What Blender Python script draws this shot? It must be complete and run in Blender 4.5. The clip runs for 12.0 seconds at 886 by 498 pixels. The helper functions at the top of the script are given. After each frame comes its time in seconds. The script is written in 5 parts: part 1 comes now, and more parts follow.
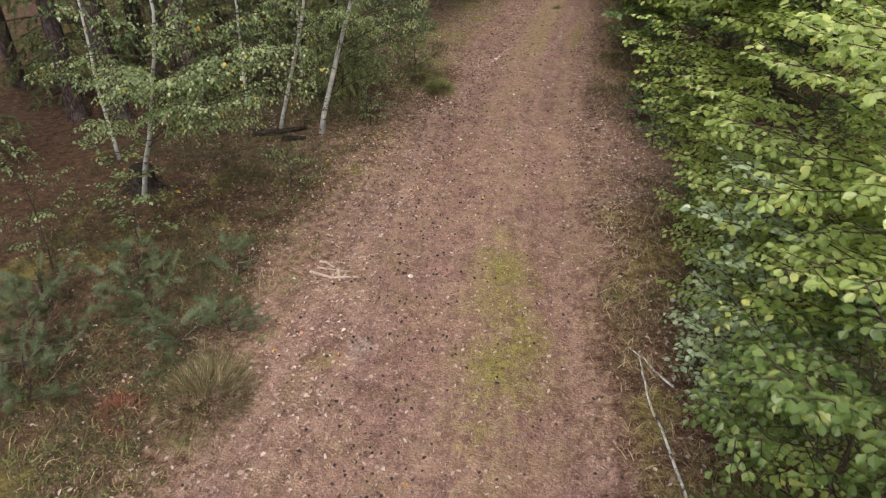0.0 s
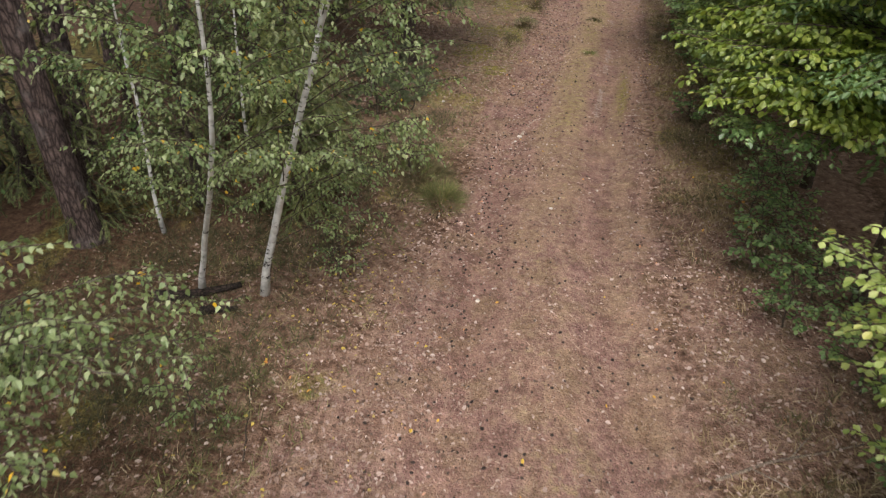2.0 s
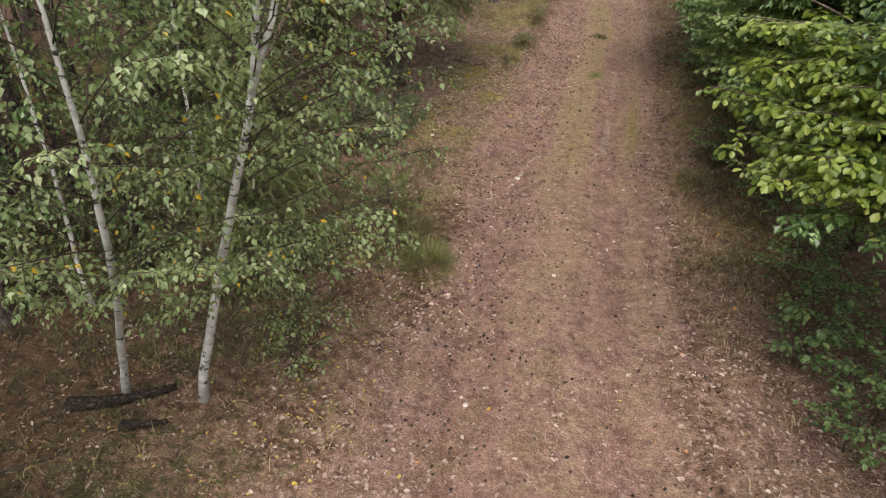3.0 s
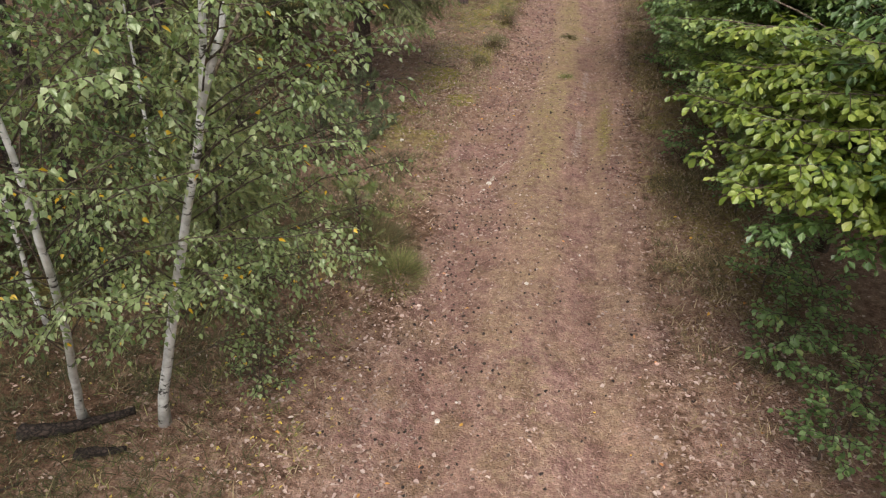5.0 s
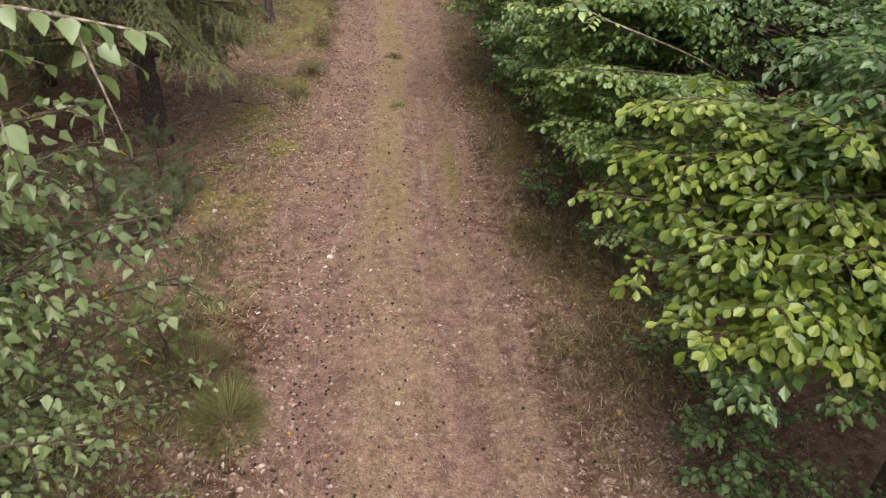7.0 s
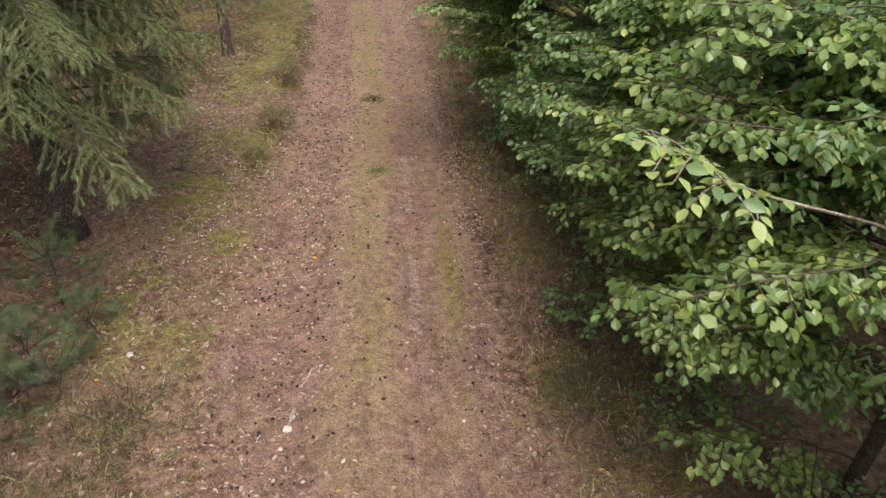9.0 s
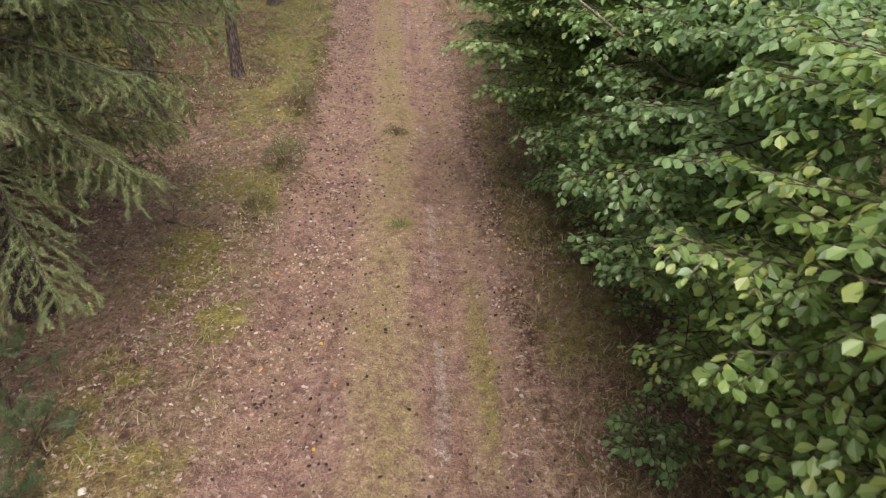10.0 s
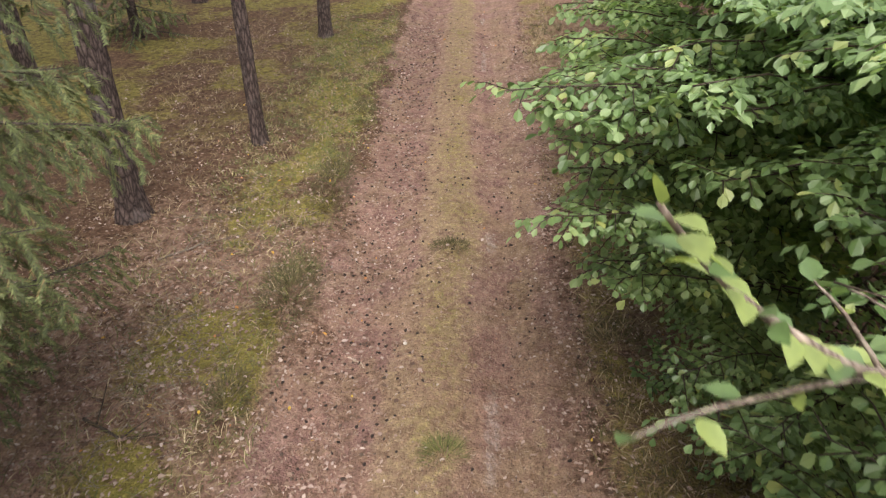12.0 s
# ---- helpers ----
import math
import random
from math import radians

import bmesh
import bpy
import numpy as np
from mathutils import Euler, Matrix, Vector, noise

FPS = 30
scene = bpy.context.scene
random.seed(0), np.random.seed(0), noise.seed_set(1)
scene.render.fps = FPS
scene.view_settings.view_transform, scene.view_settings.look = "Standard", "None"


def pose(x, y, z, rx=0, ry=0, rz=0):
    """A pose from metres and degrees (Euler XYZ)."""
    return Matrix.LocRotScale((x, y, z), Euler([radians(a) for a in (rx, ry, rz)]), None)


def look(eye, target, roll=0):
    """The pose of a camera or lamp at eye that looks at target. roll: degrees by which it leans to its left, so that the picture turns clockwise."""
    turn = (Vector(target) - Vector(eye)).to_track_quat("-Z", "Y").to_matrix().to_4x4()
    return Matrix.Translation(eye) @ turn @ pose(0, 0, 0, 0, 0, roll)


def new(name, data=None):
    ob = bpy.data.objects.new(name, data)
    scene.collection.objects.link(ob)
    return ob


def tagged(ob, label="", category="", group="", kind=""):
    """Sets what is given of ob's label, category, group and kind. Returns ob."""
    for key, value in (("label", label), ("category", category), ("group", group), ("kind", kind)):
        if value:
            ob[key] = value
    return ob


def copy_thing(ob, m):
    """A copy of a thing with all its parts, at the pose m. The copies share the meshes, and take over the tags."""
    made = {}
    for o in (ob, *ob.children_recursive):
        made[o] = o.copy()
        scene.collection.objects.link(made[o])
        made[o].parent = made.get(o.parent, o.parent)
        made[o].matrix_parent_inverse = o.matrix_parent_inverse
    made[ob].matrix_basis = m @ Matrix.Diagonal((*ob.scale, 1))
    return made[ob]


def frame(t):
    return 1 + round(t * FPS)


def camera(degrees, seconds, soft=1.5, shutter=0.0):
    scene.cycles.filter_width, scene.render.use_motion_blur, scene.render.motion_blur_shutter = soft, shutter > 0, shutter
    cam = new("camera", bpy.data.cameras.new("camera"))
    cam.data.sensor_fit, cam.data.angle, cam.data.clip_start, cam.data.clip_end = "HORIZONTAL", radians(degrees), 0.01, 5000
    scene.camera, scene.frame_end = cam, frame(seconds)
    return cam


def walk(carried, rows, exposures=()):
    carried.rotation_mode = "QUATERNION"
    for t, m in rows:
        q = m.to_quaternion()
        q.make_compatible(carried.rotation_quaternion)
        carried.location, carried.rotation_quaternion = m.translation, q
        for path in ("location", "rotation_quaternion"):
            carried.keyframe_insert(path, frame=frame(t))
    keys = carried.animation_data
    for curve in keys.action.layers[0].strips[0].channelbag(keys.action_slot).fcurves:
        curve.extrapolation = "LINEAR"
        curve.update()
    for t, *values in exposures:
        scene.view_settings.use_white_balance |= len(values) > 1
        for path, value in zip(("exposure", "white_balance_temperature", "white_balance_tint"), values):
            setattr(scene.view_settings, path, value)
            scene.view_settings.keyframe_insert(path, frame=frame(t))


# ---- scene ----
cam = camera(66.0, 12.0, soft=1.25, shutter=0.15)
PATH = [
    (0, (0.033, 0.048, 4.992), (-0.282, 1.716, 3.934), -0.3),
    (0.5, (-0.207, 1.129, 4.973), (-0.519, 2.798, 3.917), -0.1),
    (1, (-0.494, 2.474, 4.975), (-0.804, 4.143, 3.916), 0.1),
    (1.5, (-0.761, 3.853, 4.963), (-1.072, 5.521, 3.904), -0.0),
    (2, (-1.038, 5.198, 4.947), (-1.35, 6.865, 3.888), -0.1),
    (2.5, (-1.166, 6.443, 4.958), (-1.479, 8.113, 3.902), -0.1),
    (3, (-1.186, 7.0, 4.939), (-1.494, 8.669, 3.881), 0.1),
    (3.2, (-1.207, 7.073, 4.95), (-1.503, 8.742, 3.889), -0.0),
    (4.8, (-1.134, 7.155, 4.953), (-1.373, 8.833, 3.892), 0.2),
    (5, (-1.135, 7.239, 4.949), (-1.377, 8.918, 3.889), 0.2),
    (5.5, (-1.188, 7.637, 4.942), (-1.422, 9.317, 3.882), 0.3),
    (6, (-1.263, 8.182, 4.934), (-1.414, 9.871, 3.873), 0.6),
    (6.5, (-1.302, 8.78, 4.927), (-1.209, 10.475, 3.87), 1.0),
    (7, (-1.312, 9.427, 4.94), (-1.095, 11.11, 3.881), 0.9),
    (7.2, (-1.314, 9.706, 4.947), (-1.097, 11.388, 3.887), 0.9),
    (8.8, (-1.115, 12.172, 4.967), (-0.851, 13.846, 3.904), 0.8),
    (9, (-1.088, 12.532, 4.955), (-0.824, 14.206, 3.893), 0.8),
    (9.5, (-1.028, 13.473, 4.949), (-0.811, 15.153, 3.886), 0.6),
    (10, (-0.937, 14.435, 4.933), (-0.738, 16.115, 3.867), 0.5),
    (10.5, (-0.795, 15.435, 4.894), (-0.601, 17.117, 3.829), 0.2),
    (11, (-0.726, 16.45, 4.879), (-0.577, 18.137, 3.816), 0.2),
    (11.5, (-0.589, 17.585, 4.834), (-0.591, 19.279, 3.771), -0.4),
    (12, (-0.439, 18.704, 4.772), (-0.463, 20.397, 3.707), -1.2),
]
EXPOSURES = [(0, -0.14, 6500, 10), (3, -0.06, 6500, 10), (6, 0.05, 6500, 10), (12, 0.14, 6500, 10)]
walk(cam, [(t, look(eye, target, roll)) for t, eye, target, roll in PATH], EXPOSURES)

# ---- world and sun: a bright overcast afternoon ----
SUN_ELEVATION, SUN_TURN = 60, 178
world = bpy.data.worlds.new("overcast_sky")
scene.world = world
world.use_nodes = True
wn = world.node_tree
wn.nodes.clear()
sky = wn.nodes.new("ShaderNodeTexSky")
sky.sky_type, sky.sun_disc = "NISHITA", False
sky.sun_elevation, sky.sun_rotation = radians(SUN_ELEVATION), radians(SUN_TURN)
sky.dust_density, sky.air_density, sky.ozone_density = 6.0, 1.0, 1.0
grey = wn.nodes.new("ShaderNodeHueSaturation")
grey.inputs["Saturation"].default_value = 0.3
back = wn.nodes.new("ShaderNodeBackground")
back.inputs["Strength"].default_value = 0.33
wout = wn.nodes.new("ShaderNodeOutputWorld")
wn.links.new(sky.outputs[0], grey.inputs["Color"])
wn.links.new(grey.outputs[0], back.inputs["Color"])
wn.links.new(back.outputs[0], wout.inputs["Surface"])
sun = new("sun", bpy.data.lights.new("sun", "SUN"))
sun.data.energy, sun.data.angle, sun.data.color = 1.3, radians(50), (1.0, 0.96, 0.9)
az, el = radians(SUN_TURN), radians(SUN_ELEVATION)
sun.matrix_world = look((0, 0, 30), (-math.sin(az) * math.cos(el) , -math.cos(az) * math.cos(el), 30 - math.sin(el)))


# ---- materials ----
def shader(name, rough=0.8, specular=0.3):
    m = bpy.data.materials.new(name)
    m.use_nodes = True
    nt = m.node_tree
    b = nt.nodes["Principled BSDF"]
    b.inputs["Roughness"].default_value = rough
    b.inputs["Specular IOR Level"].default_value = specular
    return m, nt, b


def noise_node(nt, scale, detail=4.0, rough=0.6, coords=None):
    n = nt.nodes.new("ShaderNodeTexNoise")
    n.inputs["Scale"].default_value = scale
    n.inputs["Detail"].default_value = detail
    n.inputs["Roughness"].default_value = rough
    if coords is None:
        coords = nt.nodes.new("ShaderNodeTexCoord").outputs["Object"]
    nt.links.new(coords, n.inputs["Vector"])
    return n.outputs["Fac"]


def ramp(nt, fac, stops):
    r = nt.nodes.new("ShaderNodeValToRGB")
    el_ = r.color_ramp.elements
    while len(el_) < len(stops):
        el_.new(0.5)
    for e, (p, c) in zip(el_, stops):
        e.position, e.color = p, (*c, 1) if len(c) == 3 else c
    nt.links.new(fac, r.inputs["Fac"])
    return r.outputs["Color"]


def mix(nt, fac, a, b, kind="MIX"):
    n = nt.nodes.new("ShaderNodeMix")
    n.data_type, n.blend_type = "RGBA", kind
    for sock, v in ((n.inputs["Factor"], fac), (n.inputs["A"], a), (n.inputs["B"], b)):
        if isinstance(v, bpy.types.NodeSocket):
            nt.links.new(v, sock)
        elif isinstance(v, (int, float)):
            sock.default_value = v
        else:
            sock.default_value = (*v, 1)
    return n.outputs["Result"]


def calc(nt, op, a, b=0.0):
    n = nt.nodes.new("ShaderNodeMath")
    n.operation = op
    for sock, v in zip(n.inputs, (a, b)):
        if isinstance(v, bpy.types.NodeSocket):
            nt.links.new(v, sock)
        else:
            sock.default_value = v
    return n.outputs[0]


def bump(nt, b, height, strength=0.5, distance=0.02):
    n = nt.nodes.new("ShaderNodeBump")
    n.inputs["Strength"].default_value, n.inputs["Distance"].default_value = strength, distance
    nt.links.new(height, n.inputs["Height"])
    nt.links.new(n.outputs[0], b.inputs["Normal"])


def island(nt):
    return nt.nodes.new("ShaderNodeNewGeometry").outputs["Random Per Island"]


def leaf_material(name, stops, rough=0.45, through_light=0.3, wide=1.2):
    """Leaf with its own shade leaf by leaf, broad patches over the crown, and some light passing through."""
    m, nt, b = shader(name, rough, 0.6)
    own = ramp(nt, island(nt), stops)
    broad = noise_node(nt, wide, 2.0)
    col = mix(nt, 1.0, own, ramp(nt, broad, [(0.3, (0.72, 0.74, 0.7)), (0.7, (1.15, 1.13, 1.05))]), "MULTIPLY")
    nt.links.new(col, b.inputs["Base Color"])
    t = nt.nodes.new("ShaderNodeBsdfTranslucent")
    nt.links.new(mix(nt, 1.0, col, (1.25, 1.3, 0.7), "MULTIPLY"), t.inputs["Color"])
    s = nt.nodes.new("ShaderNodeMixShader")
    s.inputs[0].default_value = through_light
    nt.links.new(b.outputs[0], s.inputs[1])
    nt.links.new(t.outputs[0], s.inputs[2])
    nt.links.new(s.outputs[0], nt.nodes["Material Output"].inputs["Surface"])
    return m


def stuff_material(name, stops, rough=0.8, wide=0.6, spread=((0.75, 0.75, 0.75), (1.2, 1.2, 1.2))):
    m, nt, b = shader(name, rough, 0.25)
    own = ramp(nt, island(nt), stops)
    broad = noise_node(nt, wide, 3.0)
    nt.links.new(mix(nt, 1.0, own, ramp(nt, broad, [(0.32, spread[0]), (0.68, spread[1])]), "MULTIPLY"), b.inputs["Base Color"])
    return m


def bark_material(name, dark, light, scale, stretch, strength=0.8, upper=None):
    m, nt, b = shader(name, 0.9, 0.15)
    co = nt.nodes.new("ShaderNodeTexCoord").outputs["Object"]
    mp = nt.nodes.new("ShaderNodeMapping")
    mp.inputs["Scale"].default_value = (1, 1, stretch)
    nt.links.new(co, mp.inputs["Vector"])
    v = nt.nodes.new("ShaderNodeTexVoronoi")
    v.feature = "DISTANCE_TO_EDGE"
    v.inputs["Scale"].default_value = scale
    warp = mix(nt, 0.12, mp.outputs[0], nt.nodes.new("ShaderNodeTexNoise").outputs["Color"])
    nt.links.new(warp, v.inputs["Vector"])
    plates = ramp(nt, v.outputs["Distance"], [(0.0, dark), (0.12, tuple(0.6 * a + 0.4 * c for a, c in zip(dark, light))), (0.4, light)])
    fine = noise_node(nt, 38, 5.0, 0.7, co)
    col = mix(nt, 1.0, plates, ramp(nt, fine, [(0.3, (0.6, 0.6, 0.6)), (0.7, (1.35, 1.3, 1.3))]), "MULTIPLY")
    lichen = ramp(nt, noise_node(nt, 3.0, 4.0, 0.65, co), [(0.55, (0, 0, 0)), (0.72, (0.55, 0.55, 0.55))])
    col = mix(nt, lichen, col, upper or light)
    nt.links.new(col, b.inputs["Base Color"])
    bump(nt, b, calc(nt, "ADD", calc(nt, "MINIMUM", v.outputs["Distance"], 0.3), calc(nt, "MULTIPLY", fine, 0.25)), strength, 0.03)
    return m


def birch_material():
    m, nt, b = shader("birch_bark", 0.6, 0.3)
    co = nt.nodes.new("ShaderNodeTexCoord").outputs["Object"]
    mp = nt.nodes.new("ShaderNodeMapping")
    mp.inputs["Scale"].default_value = (6, 6, 15)
    nt.links.new(co, mp.inputs["Vector"])
    bands = noise_node(nt, 1.0, 4.0, 0.7, mp.outputs[0])
    white = ramp(nt, noise_node(nt, 9, 4, 0.6, co), [(0.3, (0.36, 0.34, 0.31)), (0.6, (0.67, 0.655, 0.625))])
    scars = ramp(nt, bands, [(0.0, (0.03, 0.027, 0.025)), (0.38, (0.08, 0.07, 0.06)), (0.44, (1, 1, 1)), (1.0, (1, 1, 1))])
    nt.links.new(mix(nt, 1.0, white, scars, "MULTIPLY"), b.inputs["Base Color"])
    bump(nt, b, bands, 0.4, 0.01)
    return m


def ground_material():
    """Sandy track, needle duff, moss and humus, laid out by the sheet's own zones; crumbs of leaf and needle as fine cells."""
    m, nt, b = shader("forest_ground", 0.95, 0.1)
    co = nt.nodes.new("ShaderNodeTexCoord").outputs["Object"]

    def zone(name):
        a = nt.nodes.new("ShaderNodeAttribute")
        a.attribute_name = name
        return a.outputs["Fac"]

    def crumbs(scale, squash):
        mp = nt.nodes.new("ShaderNodeMapping")
        mp.inputs["Scale"].default_value = (1, squash, 1)
        nt.links.new(mix(nt, 0.06, co, noise_colour), mp.inputs["Vector"])
        v = nt.nodes.new("ShaderNodeTexVoronoi")
        v.inputs["Scale"].default_value = scale
        nt.links.new(mp.outputs[0], v.inputs["Vector"])
        s = nt.nodes.new("ShaderNodeSeparateColor")
        nt.links.new(v.outputs["Color"], s.inputs[0])
        return s.outputs[0], v.outputs["Distance"]

    lane_uv = nt.nodes.new("ShaderNodeCombineXYZ")
    sep = nt.nodes.new("ShaderNodeSeparateXYZ")
    nt.links.new(co, sep.inputs[0])
    nt.links.new(calc(nt, "MULTIPLY", zone("lane"), 5.5), lane_uv.inputs[0])
    nt.links.new(calc(nt, "MULTIPLY", sep.outputs[1], 0.45), lane_uv.inputs[1])
    wob = nt.nodes.new("ShaderNodeTexNoise")
    wob.inputs["Scale"].default_value = 4.0
    nt.links.new(co, wob.inputs["Vector"])
    noise_colour = wob.outputs["Color"]
    fine, mid_, big = noise_node(nt, 75, 5, 0.75, co), noise_node(nt, 9, 5, 0.65, co), noise_node(nt, 0.9, 4, 0.6, co)
    chip, chip_d = crumbs(34, 1.7)
    bit, bit_d = crumbs(70, 0.6)
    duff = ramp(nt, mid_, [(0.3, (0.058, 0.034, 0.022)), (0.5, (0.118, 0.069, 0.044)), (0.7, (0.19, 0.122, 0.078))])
    # Leaf litter tone, lightened to carry the brighter light on the verges.
    lit_litter = ramp(nt, mid_, [(0.28, (0.13, 0.074, 0.053)), (0.5, (0.225, 0.14, 0.102)), (0.72, (0.32, 0.22, 0.17))])
    turf = ramp(nt, mid_, [(0.28, (0.165, 0.112, 0.066)), (0.5, (0.26, 0.185, 0.115)), (0.72, (0.37, 0.275, 0.18))])
    soil = ramp(nt, mid_, [(0.28, (0.155, 0.088, 0.074)), (0.5, (0.243, 0.148, 0.127)), (0.72, (0.34, 0.23, 0.2))])
    soil = mix(nt, ramp(nt, big, [(0.4, (0, 0, 0)), (0.65, (0.6, 0.6, 0.6))]), soil, (0.29, 0.19, 0.13))
    streak = noise_node(nt, 1.0, 5, 0.6, lane_uv.outputs[0])
    soil = mix(nt, 1.0, soil, ramp(nt, streak, [(0.3, (0.7, 0.66, 0.64)), (0.5, (1.0, 1.0, 1.0)), (0.7, (1.2, 1.22, 1.18))]), "MULTIPLY")
    soil = mix(nt, calc(nt, "MULTIPLY", zone("rut"), 0.7), soil, ramp(nt, mid_, [(0.3, (0.15, 0.083, 0.07)), (0.7, (0.28, 0.168, 0.142))]))
    soil = mix(nt, 1.0, soil, ramp(nt, noise_node(nt, 3.2, 5, 0.7, co), [(0.33, (0.7, 0.67, 0.66)), (0.5, (1, 1, 1)), (0.67, (1.22, 1.22, 1.22))]), "MULTIPLY")
    moss = ramp(nt, mid_, [(0.3, (0.13, 0.108, 0.032)), (0.55, (0.215, 0.185, 0.052)), (0.75, (0.3, 0.255, 0.085))])
    sand = ramp(nt, mid_, [(0.3, (0.24, 0.19, 0.165)), (0.7, (0.38, 0.31, 0.28))])
    ragged = calc(nt, "MULTIPLY", calc(nt, "SUBTRACT", mid_, 0.5), 1.5)

    def edge(name, lo, hi):
        return ramp(nt, calc(nt, "ADD", zone(name), ragged), [(lo, (0, 0, 0)), (hi, (1, 1, 1))])

    olive = ramp(nt, noise_node(nt, 1.7, 5, 0.7, co), [(0.47, (0, 0, 0)), (0.62, (0.4, 0.4, 0.4))])
    soil = mix(nt, olive, soil, ramp(nt, mid_, [(0.3, (0.17, 0.125, 0.06)), (0.7, (0.31, 0.235, 0.135))]))
    col = mix(nt, edge("leafy", 0.3, 0.8), duff, lit_litter)
    col = mix(nt, edge("soil", 0.25, 0.75), col, soil)
    col = mix(nt, ramp(nt, calc(nt, "ADD", zone("crown"), ragged), [(0.2, (0, 0, 0)), (0.9, (0.85, 0.85, 0.85))]), col, turf)
    col = mix(nt, edge("sand", 0.45, 0.9), col, sand)
    col = mix(nt, edge("moss", 0.3, 0.95), col, moss)
    speck = ramp(nt, chip, [(0.0, (0.55, 0.5, 0.47)), (0.25, (0.8, 0.78, 0.76)), (0.6, (1.05, 1.03, 1.0)), (0.88, (1.2, 1.2, 1.2)), (0.95, (1.55, 1.55, 1.6))])
    col = mix(nt, 0.4, col, mix(nt, 1.0, col, speck, "MULTIPLY"))
    dust = ramp(nt, bit, [(0.0, (0.55, 0.52, 0.5)), (0.3, (0.9, 0.9, 0.9)), (0.75, (1.15, 1.13, 1.1)), (0.95, (1.7, 1.65, 1.6))])
    col = mix(nt, 0.4, col, mix(nt, 1.0, col, dust, "MULTIPLY"))
    grain = ramp(nt, fine, [(0.28, (0.68, 0.66, 0.65)), (0.5, (1, 1, 1)), (0.72, (1.25, 1.24, 1.22))])
    nt.links.new(mix(nt, 1.0, col, grain, "MULTIPLY"), b.inputs["Base Color"])
    rel = calc(nt, "ADD", fine, calc(nt, "MULTIPLY", mid_, 1.5))
    rel = calc(nt, "SUBTRACT", rel, calc(nt, "ADD", chip_d, calc(nt, "MULTIPLY", bit_d, 0.6)))
    bump(nt, b, rel, 0.8, 0.02)
    return m


GROUND = ground_material()
PINE_BARK = bark_material("pine_bark", (0.034, 0.025, 0.023), (0.165, 0.122, 0.108), 20, 0.3, 0.9, (0.24, 0.21, 0.2))
SPRUCE_BARK = bark_material("spruce_bark", (0.035, 0.026, 0.022), (0.15, 0.115, 0.1), 30, 0.6, 0.8, (0.2, 0.19, 0.17))
TWIG_BARK = bark_material("twig_bark", (0.04, 0.03, 0.022), (0.13, 0.1, 0.075), 50, 0.3, 0.3, (0.17, 0.15, 0.12))
DEAD_WOOD = bark_material("dead_wood", (0.12, 0.09, 0.07), (0.36, 0.3, 0.24), 40, 0.2, 0.4, (0.42, 0.37, 0.31))
ROTTEN_WOOD = bark_material("rotten_wood", (0.012, 0.01, 0.009), (0.075, 0.055, 0.045), 20, 0.3, 0.9, (0.1, 0.1, 0.07))
PALE_WOOD = bark_material("pale_wood", (0.3, 0.23, 0.17), (0.55, 0.45, 0.35), 30, 0.2, 0.3, (0.6, 0.52, 0.42))
BIRCH_BARK = birch_material()
BEECH_LEAF = leaf_material("beech_leaf", [(0.0, (0.1, 0.165, 0.06)), (0.5, (0.17, 0.265, 0.105)), (0.9, (0.28, 0.39, 0.19)), (1.0, (0.36, 0.4, 0.14))], 0.36, 0.44)
# beech_leaf darkened by about a third: shade in the crowns put into the colour.
SHADED_LEAF = leaf_material("shaded_leaf", [(0.0, (0.062, 0.11, 0.038)), (0.5, (0.11, 0.185, 0.064)), (0.9, (0.19, 0.285, 0.12)), (1.0, (0.26, 0.31, 0.09))], 0.38, 0.42)
FRESH_LEAF = leaf_material("fresh_leaf", [(0.0, (0.1, 0.16, 0.044)), (0.5, (0.165, 0.242, 0.07)), (0.9, (0.265, 0.345, 0.125)), (1.0, (0.34, 0.37, 0.11))], 0.38, 0.42)
BRIGHT_LEAF = leaf_material("bright_leaf", [(0, (0.085, 0.13, 0.018)), (0.5, (0.155, 0.208, 0.03)), (0.9, (0.235, 0.285, 0.05)), (1, (0.31, 0.34, 0.085))], 0.45, 0.34)
# Lighter copy of beech_leaf; light from the open sky is put into the colour.
SKYLIT_LEAF = leaf_material("skylit_leaf", [(0, (0.13, 0.2, 0.08)), (0.5, (0.225, 0.335, 0.14)), (0.9, (0.36, 0.47, 0.24)), (1, (0.44, 0.48, 0.18))], 0.36, 0.44)
OAK_LEAF = leaf_material("oak_leaf", [(0, (0.22, 0.3, 0.085)), (0.5, (0.35, 0.435, 0.14)), (0.88, (0.48, 0.55, 0.23)), (1, (0.52, 0.52, 0.17))], 0.38, 0.46)
ASPEN_LEAF = leaf_material("aspen_leaf", [(0, (0.22, 0.29, 0.18)), (0.5, (0.36, 0.45, 0.3)), (0.95, (0.5, 0.58, 0.43)), (1, (0.46, 0.47, 0.17))], 0.34, 0.35)
BIRCH_LEAF = leaf_material("birch_leaf", [(0, (0.115, 0.16, 0.062)), (0.4, (0.195, 0.255, 0.108)), (0.8, (0.295, 0.36, 0.18)), (0.984, (0.42, 0.46, 0.28)), (0.99, (0.72, 0.45, 0.03))], 0.36, 0.4)
SPRUCE_NEEDLE = leaf_material("spruce_needle", [(0.0, (0.055, 0.064, 0.025)), (0.6, (0.112, 0.128, 0.046)), (0.92, (0.2, 0.228, 0.088)), (1.0, (0.2, 0.12, 0.055))], 0.8, 0.15)
PINE_NEEDLE = leaf_material("pine_needle", [(0, (0.05, 0.07, 0.03)), (0.6, (0.09, 0.115, 0.05)), (1, (0.15, 0.17, 0.08))], 0.6, 0.12)
